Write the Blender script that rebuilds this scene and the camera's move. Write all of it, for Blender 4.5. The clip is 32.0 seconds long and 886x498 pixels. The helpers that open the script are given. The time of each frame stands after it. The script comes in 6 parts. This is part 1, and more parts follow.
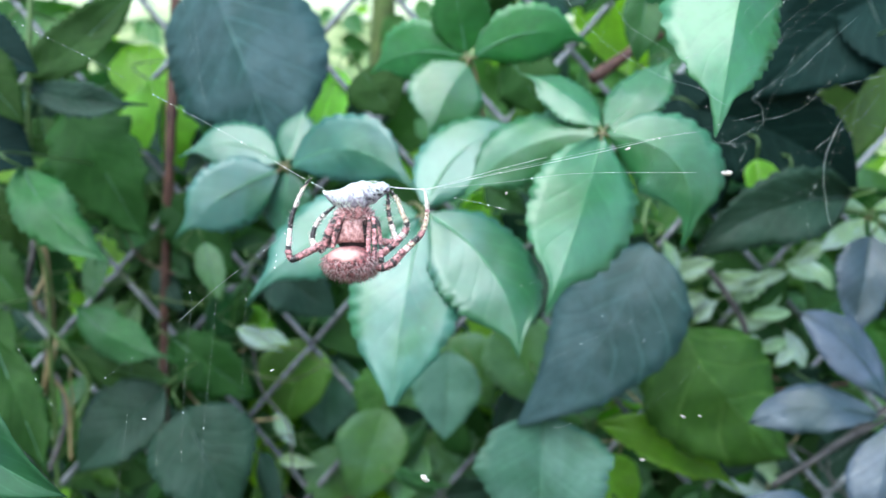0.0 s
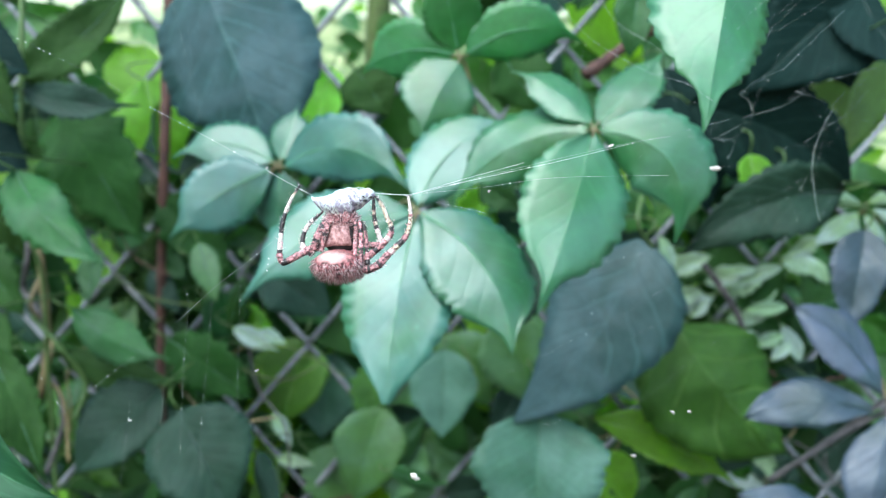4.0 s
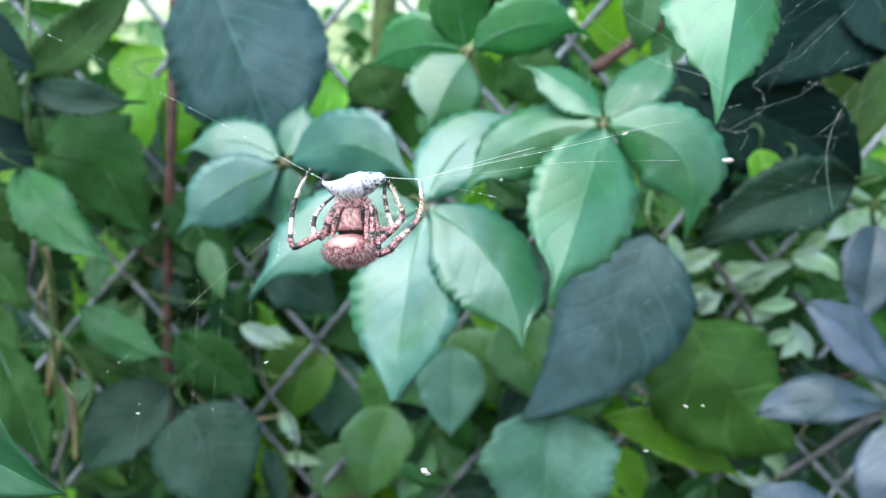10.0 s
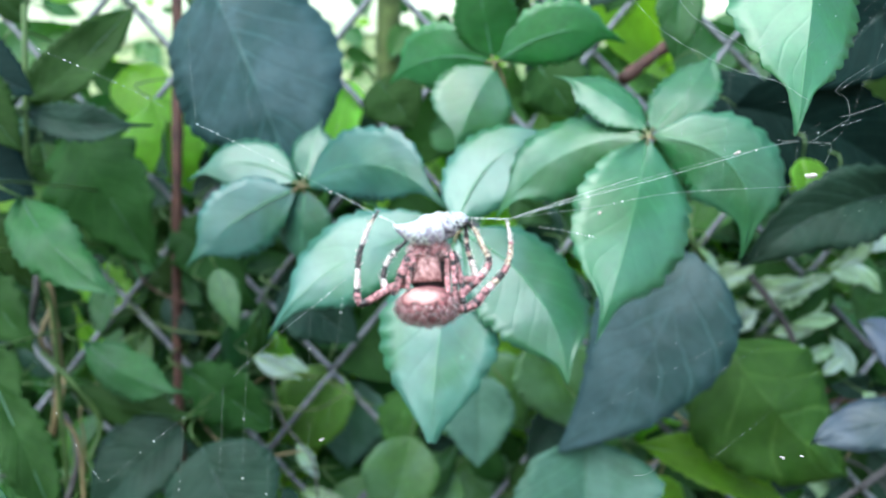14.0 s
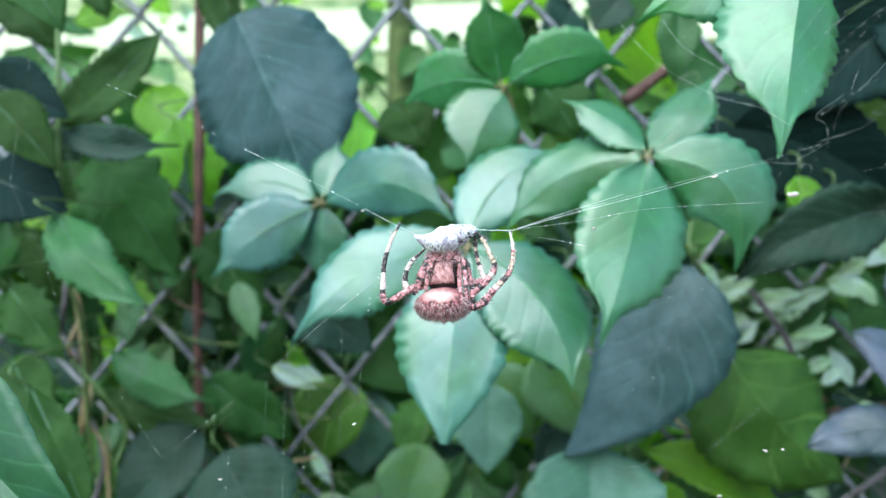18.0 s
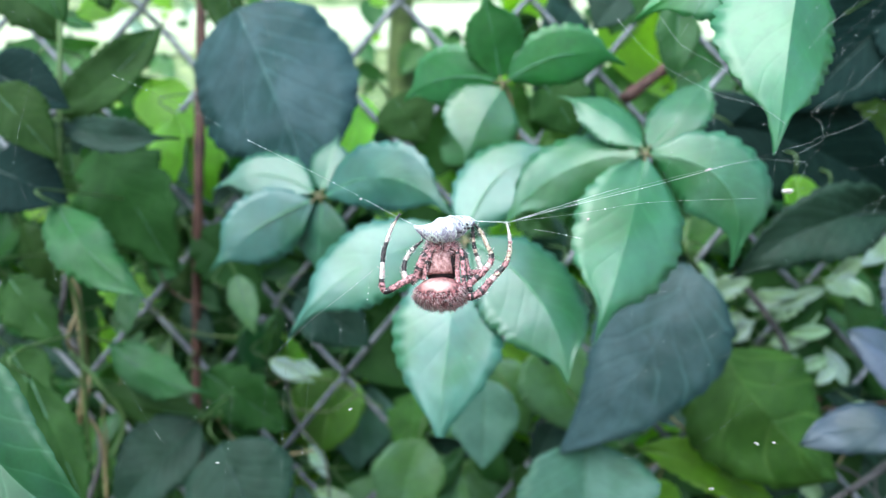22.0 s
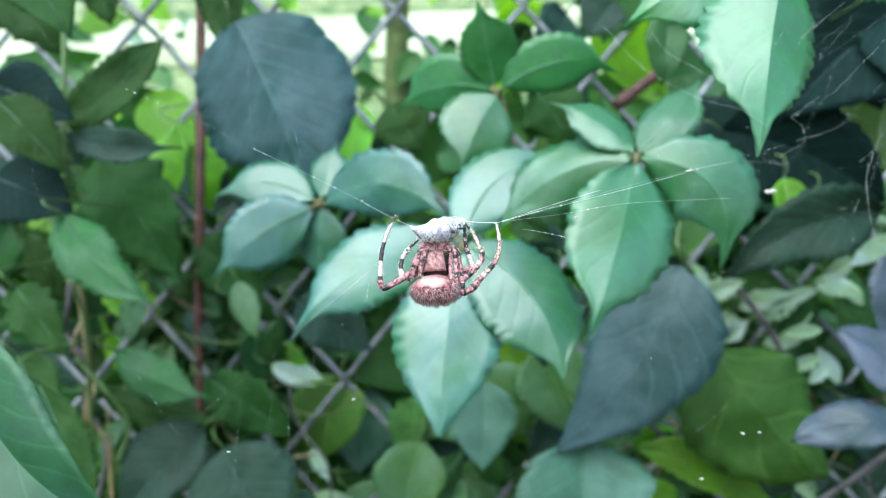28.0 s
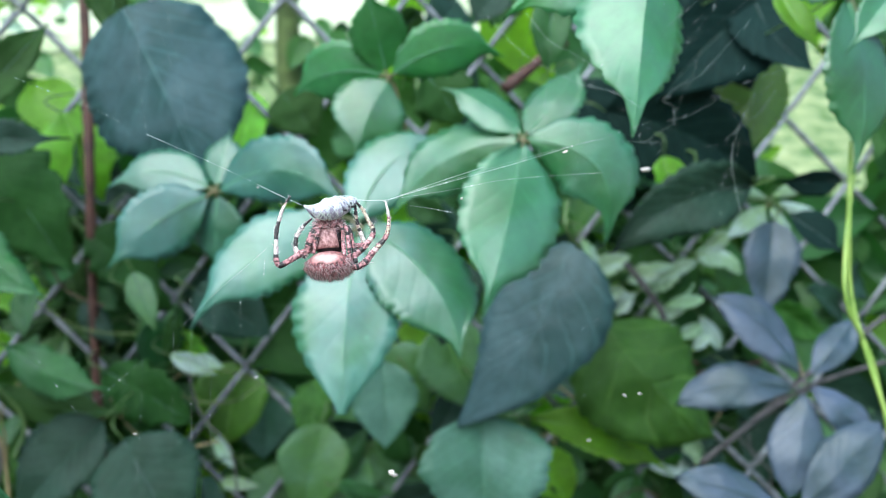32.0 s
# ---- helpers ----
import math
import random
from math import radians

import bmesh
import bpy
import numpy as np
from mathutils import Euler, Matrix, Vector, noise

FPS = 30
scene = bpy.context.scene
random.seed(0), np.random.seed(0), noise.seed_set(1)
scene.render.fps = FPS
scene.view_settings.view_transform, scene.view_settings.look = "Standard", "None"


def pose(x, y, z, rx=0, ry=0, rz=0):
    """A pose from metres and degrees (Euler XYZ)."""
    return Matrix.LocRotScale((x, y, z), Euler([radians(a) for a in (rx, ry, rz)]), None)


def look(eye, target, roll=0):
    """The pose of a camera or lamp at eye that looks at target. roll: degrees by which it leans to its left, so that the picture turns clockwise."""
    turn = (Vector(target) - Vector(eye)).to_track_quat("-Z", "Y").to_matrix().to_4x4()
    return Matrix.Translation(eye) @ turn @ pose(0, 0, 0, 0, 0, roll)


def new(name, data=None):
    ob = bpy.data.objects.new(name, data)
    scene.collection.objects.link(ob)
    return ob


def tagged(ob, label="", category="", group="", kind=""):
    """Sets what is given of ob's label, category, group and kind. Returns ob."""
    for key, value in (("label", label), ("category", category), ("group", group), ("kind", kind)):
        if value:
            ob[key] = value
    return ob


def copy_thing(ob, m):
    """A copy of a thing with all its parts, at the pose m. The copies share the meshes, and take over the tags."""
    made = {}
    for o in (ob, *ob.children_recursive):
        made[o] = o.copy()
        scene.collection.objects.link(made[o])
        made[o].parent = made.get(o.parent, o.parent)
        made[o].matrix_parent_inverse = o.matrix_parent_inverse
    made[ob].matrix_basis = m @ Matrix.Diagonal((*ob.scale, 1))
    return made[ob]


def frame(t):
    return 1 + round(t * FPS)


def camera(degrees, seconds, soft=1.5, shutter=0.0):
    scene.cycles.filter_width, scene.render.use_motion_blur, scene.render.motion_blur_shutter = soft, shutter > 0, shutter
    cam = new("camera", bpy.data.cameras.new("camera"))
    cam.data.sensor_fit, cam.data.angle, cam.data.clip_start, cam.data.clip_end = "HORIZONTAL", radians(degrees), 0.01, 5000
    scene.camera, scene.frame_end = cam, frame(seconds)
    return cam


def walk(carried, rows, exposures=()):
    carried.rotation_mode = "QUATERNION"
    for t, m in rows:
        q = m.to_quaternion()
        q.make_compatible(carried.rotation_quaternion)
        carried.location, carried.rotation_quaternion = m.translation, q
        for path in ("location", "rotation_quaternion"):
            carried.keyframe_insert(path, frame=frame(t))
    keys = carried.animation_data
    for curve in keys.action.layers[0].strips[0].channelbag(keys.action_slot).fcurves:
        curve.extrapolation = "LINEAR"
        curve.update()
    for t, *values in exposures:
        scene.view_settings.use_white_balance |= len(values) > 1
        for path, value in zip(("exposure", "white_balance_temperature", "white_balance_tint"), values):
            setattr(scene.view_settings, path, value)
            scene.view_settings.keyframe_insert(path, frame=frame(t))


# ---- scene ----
cam = camera(50.30, 32.0, soft=0.75)
cam.data.dof.use_dof = True
cam.data.dof.focus_distance = 0.165
cam.data.dof.aperture_fstop = 23
# seconds, eye, yaw to the left, pitch up, roll
PATH = [
    (0, (0.00106, -0.01808, 1.3052), 0.134, -0.578, 0.115),
    (0.5, (0.00553, -0.01513, 1.30998), 0.019, -0.452, -0.150),
    (1, (0.00523, -0.01251, 1.30938), 0.031, -0.562, -0.482),
    (1.5, (0.00431, -0.01319, 1.30782), 0.097, -0.556, -0.511),
    (2, (0.00473, -0.01629, 1.30753), 0.152, -0.553, -0.580),
    (2.5, (0.00386, -0.0172, 1.30617), 0.144, -0.578, -0.555),
    (3, (0.00436, -0.0181, 1.30604), 0.078, -0.560, -0.394),
    (3.5, (0.0038, -0.01784, 1.30565), 0.109, -0.703, -0.415),
    (5.5, (0.00418, -0.02105, 1.30496), 0.304, -0.746, -0.483),
    (6, (0.0041, -0.02176, 1.30473), 0.377, -0.713, -0.380),
    (6.5, (0.00353, -0.02248, 1.30502), 0.449, -0.695, -0.408),
    (7, (0.00336, -0.02297, 1.30555), 0.421, -0.660, -0.299),
    (7.5, (0.00274, -0.02396, 1.30623), 0.432, -0.696, -0.404),
    (8, (0.00255, -0.02307, 1.30452), 0.376, -0.583, -0.346),
    (8.5, (0.00301, -0.02371, 1.30472), 0.386, -0.619, -0.403),
    (9, (0.00318, -0.02459, 1.30465), 0.400, -0.530, -0.457),
    (9.5, (0.00307, -0.02422, 1.30469), 0.449, -0.534, -0.451),
    (10, (0.00284, -0.01587, 1.30361), 0.499, -0.704, -0.615),
    (10.5, (-0.00006, -0.00218, 1.30175), 0.533, -0.651, -1.091),
    (11, (-0.00311, 0.00864, 1.30587), 0.795, -0.455, -1.337),
    (11.5, (-0.00711, 0.01424, 1.30524), 0.941, -0.277, -1.562),
    (12, (-0.00875, 0.01437, 1.3064), 0.807, -0.109, -1.760),
    (12.5, (-0.00938, 0.01547, 1.30599), 0.729, 0.084, -1.756),
    (13, (-0.00848, 0.01607, 1.30591), 0.635, 0.178, -1.751),
    (13.5, (-0.00836, 0.0162, 1.30592), 0.546, 0.178, -1.722),
    (14, (-0.009, 0.00964, 1.30854), 0.485, 0.061, -2.054),
    (14.5, (-0.00808, 0.00874, 1.30752), 0.734, -0.111, -1.810),
    (16.5, (-0.00995, -0.01194, 1.30786), 1.038, 0.178, -2.144),
    (17, (-0.00991, -0.01306, 1.30745), 1.017, 0.521, -2.012),
    (17.5, (-0.00929, -0.01199, 1.30801), 0.950, 0.767, -1.969),
    (18, (-0.00995, -0.01079, 1.30782), 0.982, 1.012, -2.034),
    (18.5, (-0.0095, -0.01002, 1.30743), 1.004, 1.157, -1.940),
    (19, (-0.00932, -0.01015, 1.30916), 1.016, 1.111, -1.884),
    (19.5, (-0.00906, -0.01077, 1.30833), 1.058, 1.154, -1.735),
    (20, (-0.00897, -0.01075, 1.30772), 1.031, 1.134, -1.707),
    (20.5, (-0.01003, -0.01165, 1.30708), 0.936, 1.130, -1.578),
    (21, (-0.00996, -0.01151, 1.30691), 0.905, 1.032, -1.617),
    (21.5, (-0.00935, -0.0118, 1.30668), 0.908, 1.022, -1.447),
    (22, (-0.00958, -0.01289, 1.30626), 0.916, 0.917, -1.421),
    (22.5, (-0.00914, -0.01328, 1.30502), 0.892, 0.902, -1.328),
    (23, (-0.01039, -0.01413, 1.30538), 0.783, 0.761, -1.432),
    (23.5, (-0.01026, -0.01562, 1.30587), 0.664, 0.681, -1.686),
    (24, (-0.0108, -0.01556, 1.30544), 0.707, 0.595, -1.755),
    (24.5, (-0.00887, -0.01293, 1.30581), 0.696, 0.564, -1.666),
    (25, (-0.0097, -0.01461, 1.30581), 0.679, 0.605, -1.506),
    (25.5, (-0.00951, -0.01719, 1.30582), 0.669, 0.586, -1.321),
    (27.5, (-0.00928, -0.01956, 1.30478), 0.941, 1.035, -1.805),
    (28, (-0.00919, -0.02218, 1.30448), 0.796, 1.398, -2.038),
    (28.5, (-0.01173, -0.02401, 1.30224), 0.858, 1.797, -1.795),
    (29, (-0.01489, -0.02354, 1.30417), 0.648, 2.041, -1.656),
    (29.5, (-0.0106, -0.02201, 1.30742), -0.273, 2.616, -2.350),
    (30, (-0.00172, -0.02181, 1.30747), -0.973, 3.112, -2.289),
    (30.5, (-0.01421, -0.02338, 1.30304), -2.634, 2.441, -2.977),
    (31, (-0.01591, -0.02743, 1.30401), -4.905, 1.134, -3.287),
    (31.5, (-0.00729, -0.03069, 1.30171), -5.675, 0.642, -3.982),
    (32, (-0.00841, -0.0318, 1.3037), -5.273, 0.086, -3.866),
]


def sight(eye, yaw, pitch, roll):
    a, b = radians(yaw), radians(pitch)
    return look(eye, Vector(eye) + Vector((-math.sin(a) * math.cos(b), math.cos(a) * math.cos(b), math.sin(b))), roll)


walk(cam, [(t, sight(eye, yaw, pitch, roll)) for t, eye, yaw, pitch, roll in PATH],
     exposures=((0, 1.46, 6050, 1), (28.5, 1.45, 6050, 1), (30, 1.27, 6050, 1), (32, 1.34, 6050, 1)))

# ---- light ----
world = bpy.data.worlds.new("sky")
scene.world = world
world.use_nodes = True
wn, wl = world.node_tree.nodes, world.node_tree.links
sky = wn.new("ShaderNodeTexSky")
sky.sky_type, sky.sun_disc = "NISHITA", False
sky.sun_elevation, sky.sun_rotation = radians(52), radians(200)
sky.air_density, sky.dust_density, sky.ozone_density = 1.0, 2.5, 1.0
wn["Background"].inputs["Strength"].default_value = 0.158
wl.new(sky.outputs["Color"], wn["Background"].inputs["Color"])

sun = new("sun", bpy.data.lights.new("sun", "SUN"))
sun.data.energy, sun.data.angle, sun.data.color = 1.72, radians(60), (0.86, 0.95, 1.0)
sun.matrix_world = look((-1.1, -2.6, 5.2), (0, 0.4, 1.3))


# ---- materials ----
def material(name):
    m = bpy.data.materials.new(name)
    m.use_nodes = True
    return m, m.node_tree.nodes, m.node_tree.links, m.node_tree.nodes["Principled BSDF"]


def ramp(nodes, stops):
    r = nodes.new("ShaderNodeValToRGB")
    e = r.color_ramp.elements
    while len(e) < len(stops):
        e.new(0.5)
    for k, (p, c) in zip(e, stops):
        k.position, k.color = p, (*c, 1)
    return r


def rough_material(name, low, high, scale, rough=0.7, bump=0.3, metal=0.0, detail=6.0, dist=0.001, span=(0.25, 0.85)):
    """A mottled surface: noise at two scales in colour and relief."""
    m, n, l, b = material(name)
    co = n.new("ShaderNodeTexCoord")
    big, small = n.new("ShaderNodeTexNoise"), n.new("ShaderNodeTexNoise")
    big.inputs["Scale"].default_value, big.inputs["Detail"].default_value = scale, detail
    small.inputs["Scale"].default_value, small.inputs["Detail"].default_value = scale * 7, 4
    for t in (big, small):
        l.new(co.outputs["Object"], t.inputs["Vector"])
    mix = n.new("ShaderNodeMath")
    mix.operation = "MULTIPLY_ADD"
    l.new(small.outputs["Fac"], mix.inputs[0])
    mix.inputs[1].default_value = 0.45
    sub = n.new("ShaderNodeMath")
    sub.operation = "MULTIPLY_ADD"
    l.new(big.outputs["Fac"], sub.inputs[0])
    sub.inputs[1].default_value, sub.inputs[2].default_value = 1.3, -0.35
    l.new(sub.outputs[0], mix.inputs[2])
    r = ramp(n, [(span[0], low), (span[1], high)])
    l.new(mix.outputs[0], r.inputs["Fac"])
    l.new(r.outputs["Color"], b.inputs["Base Color"])
    bp = n.new("ShaderNodeBump")
    bp.inputs["Strength"].default_value, bp.inputs["Distance"].default_value = bump, dist
    l.new(mix.outputs[0], bp.inputs["Height"])
    l.new(bp.outputs["Normal"], b.inputs["Normal"])
    b.inputs["Roughness"].default_value, b.inputs["Metallic"].default_value = rough, metal
    return m


def leaf_material(name, base, vein, through_col, rough=0.42, clear=0.35, veins=7.0, spots=0.35, relief=0.12, gloss=0.6, sheen_mottle=None, coat=0.0):
    """Leaf tissue: slanted side veins, mottling, soft gloss, and light that comes through the blade."""
    m, n, l, b = material(name)
    uv = n.new("ShaderNodeUVMap")
    uv.uv_map = "blade"
    sep = n.new("ShaderNodeSeparateXYZ")
    l.new(uv.outputs["UV"], sep.inputs[0])

    def math_node(op, a, c=None, d=None):
        k = n.new("ShaderNodeMath")
        k.operation = op
        for i, value in enumerate((a, c, d)):
            if value is None:
                continue
            if isinstance(value, (int, float)):
                k.inputs[i].default_value = value
            else:
                l.new(value, k.inputs[i])
        return k.outputs[0]

    co = n.new("ShaderNodeTexCoord")
    info = n.new("ShaderNodeObjectInfo")
    shift = n.new("ShaderNodeVectorMath")
    l.new(co.outputs["Object"], shift.inputs[0])
    comb = n.new("ShaderNodeCombineXYZ")
    l.new(info.outputs["Random"], comb.inputs[2])
    l.new(comb.outputs[0], shift.inputs[1])
    wob = n.new("ShaderNodeTexNoise")
    wob.inputs["Scale"].default_value, wob.inputs["Detail"].default_value = 45, 5
    l.new(shift.outputs[0], wob.inputs["Vector"])
    across = math_node("ABSOLUTE", math_node("SUBTRACT", sep.outputs["X"], 0.5))
    along = math_node("SUBTRACT", sep.outputs["Y"], math_node("MULTIPLY", math_node("POWER", across, 0.85), 0.55))
    along = math_node("ADD", along, math_node("MULTIPLY", wob.outputs["Fac"], 0.12))
    wave = math_node("PINGPONG", math_node("MULTIPLY", along, veins), 0.5)
    side = math_node("SMOOTH_MIN", math_node("MULTIPLY", wave, 9.0), 1.0, 0.4)
    mid = math_node("MINIMUM", math_node("MULTIPLY", across, 40.0), 1.0)
    web = math_node("MULTIPLY", side, mid)
    r = ramp(n, [(0.0, [c * 1.16 for c in vein]), (0.75, base)])
    l.new(web, r.inputs["Fac"])
    grain = n.new("ShaderNodeTexNoise")
    grain.inputs["Scale"].default_value, grain.inputs["Detail"].default_value, grain.inputs["Roughness"].default_value = 240, 8, 0.68
    l.new(shift.outputs[0], grain.inputs["Vector"])
    blot = n.new("ShaderNodeTexVoronoi")
    blot.inputs["Scale"].default_value = 70
    l.new(shift.outputs[0], blot.inputs["Vector"])
    speck = math_node("LESS_THAN", blot.outputs["Distance"], 0.055)
    val = math_node("MULTIPLY_ADD", wob.outputs["Fac"], spots * 2, 1.0 - spots)
    val = math_node("ADD", val, math_node("MULTIPLY_ADD", grain.outputs["Fac"], 0.7, -0.35))
    val = math_node("ADD", val, math_node("MULTIPLY", speck, 0.35))
    val = math_node("MULTIPLY", val, math_node("MULTIPLY_ADD", info.outputs["Random"], 0.35, 0.82))
    hsv = n.new("ShaderNodeHueSaturation")
    tissue = r.outputs["Color"]
    if sheen_mottle:
        # sky sheen painted in broad patches; on dull leaves just a second tone
        patch_noise = n.new("ShaderNodeTexNoise")
        patch_noise.inputs["Scale"].default_value, patch_noise.inputs["Detail"].default_value, patch_noise.inputs["Distortion"].default_value = 28, 4, 0.8
        l.new(shift.outputs[0], patch_noise.inputs["Vector"])
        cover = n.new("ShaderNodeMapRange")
        l.new(patch_noise.outputs["Fac"], cover.inputs["Value"])
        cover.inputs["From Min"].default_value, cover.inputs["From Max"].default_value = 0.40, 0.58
        patched = n.new("ShaderNodeMixRGB")
        l.new(cover.outputs[0], patched.inputs[0])
        l.new(tissue, patched.inputs[1])
        patched.inputs[2].default_value = (*sheen_mottle, 1)
        tissue = patched.outputs[0]
    l.new(tissue, hsv.inputs["Color"])
    l.new(val, hsv.inputs["Value"])
    l.new(math_node("MULTIPLY_ADD", info.outputs["Random"], 0.03, 0.485), hsv.inputs["Hue"])
    l.new(hsv.outputs["Color"], b.inputs["Base Color"])
    b.inputs["Roughness"].default_value = rough
    l.new(math_node("MULTIPLY_ADD", wob.outputs["Fac"], 0.2, rough - 0.1), b.inputs["Roughness"])
    b.inputs["Specular IOR Level"].default_value = gloss
    b.inputs["Coat Weight"].default_value, b.inputs["Coat Roughness"].default_value = coat, 0.38
    height = math_node("ADD", math_node("MULTIPLY", side, 1.0), math_node("MULTIPLY", grain.outputs["Fac"], 1.6))
    bp = n.new("ShaderNodeBump")
    bp.inputs["Strength"].default_value, bp.inputs["Distance"].default_value = relief, 0.0009
    l.new(height, bp.inputs["Height"])
    l.new(bp.outputs["Normal"], b.inputs["Normal"])
    tr = n.new("ShaderNodeBsdfTranslucent")
    hsv2 = n.new("ShaderNodeHueSaturation")
    hsv2.inputs["Color"].default_value = (*through_col, 1)
    l.new(val, hsv2.inputs["Value"])
    l.new(hsv2.outputs["Color"], tr.inputs["Color"])
    mixer = n.new("ShaderNodeMixShader")
    mixer.inputs["Fac"].default_value = clear
    l.new(b.outputs[0], mixer.inputs[1])
    l.new(tr.outputs[0], mixer.inputs[2])
    l.new(mixer.outputs[0], n["Material Output"].inputs["Surface"])
    return m


creeper = leaf_material("creeper_leaf", (0.016, 0.119, 0.024), (0.025, 0.137, 0.034), (0.045, 0.324, 0.026), 0.42, 0.24, gloss=1.0, relief=0.12, sheen_mottle=(0.036, 0.151, 0.066), coat=0.2)
# creeper leaf made bluer, with sky sheen put into its colour
sheen = leaf_material("bluish_creeper_leaf", (0.018, 0.115, 0.041), (0.027, 0.131, 0.052), (0.045, 0.297, 0.041), 0.42, 0.22, gloss=1.0, relief=0.12, sheen_mottle=(0.041, 0.149, 0.104), coat=0.25)
fresh = leaf_material("fresh_leaf", (0.024, 0.180, 0.026), (0.036, 0.198, 0.040), (0.06, 0.42, 0.025), 0.42, 0.32, gloss=1.0, relief=0.10, sheen_mottle=(0.050, 0.208, 0.090), coat=0.3)
# creeper leaf made brighter and clearer, with backlight put into its colour
bright = leaf_material("sunlit_creeper_leaf", (0.026, 0.150, 0.030), (0.038, 0.170, 0.042), (0.10, 0.52, 0.04), 0.42, 0.40, gloss=0.8, relief=0.12, sheen_mottle=(0.042, 0.180, 0.058), coat=0.1)
# bluest creeper leaf, with sky sheen put into base and patches
azure = leaf_material("sky_blue_green_leaf", (0.014, 0.101, 0.049), (0.022, 0.117, 0.061), (0.045, 0.252, 0.054), 0.44, 0.20, gloss=0.9, relief=0.12, sheen_mottle=(0.031, 0.122, 0.104), coat=0.2)
near_leaf = leaf_material("dull_fresh_leaf", (0.022, 0.092, 0.036), (0.034, 0.112, 0.050), (0.04, 0.22, 0.04), 0.5, 0.20, gloss=0.45, relief=0.06, sheen_mottle=(0.030, 0.098, 0.062))
dusk = leaf_material("dull_dark_leaf", (0.015, 0.047, 0.045), (0.034, 0.080, 0.075), (0.03, 0.08, 0.02), 0.5, 0.10, veins=7.0, relief=0.3, gloss=0.3, sheen_mottle=(0.037, 0.076, 0.080))
# dark leaf copied near black: the hollow's shade is put into the colour
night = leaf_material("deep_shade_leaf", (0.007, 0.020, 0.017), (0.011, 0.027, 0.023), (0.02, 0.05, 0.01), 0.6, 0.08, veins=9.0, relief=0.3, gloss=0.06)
moss = leaf_material("moss_green_leaf", (0.052, 0.138, 0.028), (0.058, 0.150, 0.034), (0.10, 0.33, 0.02), 0.5, 0.3, gloss=0.45, relief=0.2, sheen_mottle=(0.080, 0.178, 0.078))
dark = leaf_material("dark_leaf", (0.010, 0.032, 0.018), (0.016, 0.042, 0.026), (0.03, 0.08, 0.012), 0.5, 0.10, veins=9.0, relief=0.4, gloss=0.2, sheen_mottle=(0.018, 0.046, 0.030))
# same plant as the creeper, darkened: hedge shade put into the colour
teal = leaf_material("shade_leaf", (0.018, 0.056, 0.010), (0.024, 0.068, 0.013), (0.050, 0.160, 0.008), 0.55, 0.22, gloss=0.12, relief=0.4, sheen_mottle=(0.026, 0.070, 0.016))
blue = leaf_material("blue_green_leaf", (0.044, 0.130, 0.075), (0.056, 0.152, 0.090), (0.060, 0.200, 0.051), 0.5, 0.2, gloss=0.5, relief=0.25, sheen_mottle=(0.086, 0.188, 0.139))
mid = leaf_material("mid_green_leaf", (0.024, 0.090, 0.020), (0.032, 0.105, 0.026), (0.06, 0.24, 0.02), 0.5, 0.26, gloss=0.3, relief=0.3, sheen_mottle=(0.038, 0.108, 0.038))
slate = leaf_material("slate_leaf", (0.020, 0.042, 0.052), (0.028, 0.052, 0.062), (0.03, 0.08, 0.03), 0.40, 0.10, veins=8.0, relief=0.3, gloss=0.6, sheen_mottle=(0.050, 0.072, 0.104))
# light from behind is put into this leaf's bright base colour
glow = leaf_material("backlit_leaf", (0.15, 0.33, 0.02), (0.18, 0.37, 0.03), (0.42, 0.78, 0.02), 0.5, 0.60)
olive = leaf_material("olive_leaf", (0.026, 0.098, 0.006), (0.085, 0.190, 0.035), (0.13, 0.36, 0.010), 0.5, 0.30, veins=4.0, relief=0.7, gloss=0.35, sheen_mottle=(0.042, 0.128, 0.014))
pale = leaf_material("pale_leaf", (0.240, 0.380, 0.202), (0.360, 0.460, 0.313), (0.300, 0.500, 0.184), 0.45, 0.25, gloss=0.6, sheen_mottle=(0.34, 0.45, 0.40))
# duller yellow-green with weaker backlight put into the colour
lit = leaf_material("half_lit_leaf", (0.075, 0.170, 0.020), (0.09, 0.20, 0.03), (0.28, 0.52, 0.02), 0.5, 0.48, sheen_mottle=(0.08, 0.18, 0.02))
bark = rough_material("brown_bark", (0.032, 0.012, 0.009), (0.105, 0.045, 0.030), 140, 0.75, 0.5)
mossbark = rough_material("mossy_bark", (0.05, 0.075, 0.02), (0.15, 0.2, 0.06), 60, 0.8, 0.5)
greybark = rough_material("grey_bark", (0.03, 0.028, 0.03), (0.10, 0.09, 0.09), 140, 0.75, 0.5)
greenstem = rough_material("green_stem", (0.04, 0.085, 0.02), (0.10, 0.17, 0.045), 90, 0.5, 0.2)
tanstem = rough_material("tan_stem", (0.12, 0.09, 0.04), (0.24, 0.19, 0.09), 120, 0.6, 0.3)
shoot = rough_material("yellow_shoot", (0.16, 0.28, 0.04), (0.32, 0.42, 0.10), 90, 0.45, 0.2)
redstalk = rough_material("red_stalk", (0.07, 0.12, 0.04), (0.20, 0.13, 0.07), 150, 0.5, 0.2)
zinc = rough_material("galvanised_wire", (0.08, 0.085, 0.095), (0.25, 0.265, 0.285), 160, 0.5, 0.25, metal=0.35)
# pale patches paint sun on the grass into the lawn colour
lawn = rough_material("pale_lawn", (0.045, 0.11, 0.02), (0.34, 0.37, 0.18), 9.0, 0.9, 0.6, dist=0.05, span=(0.30, 0.80))
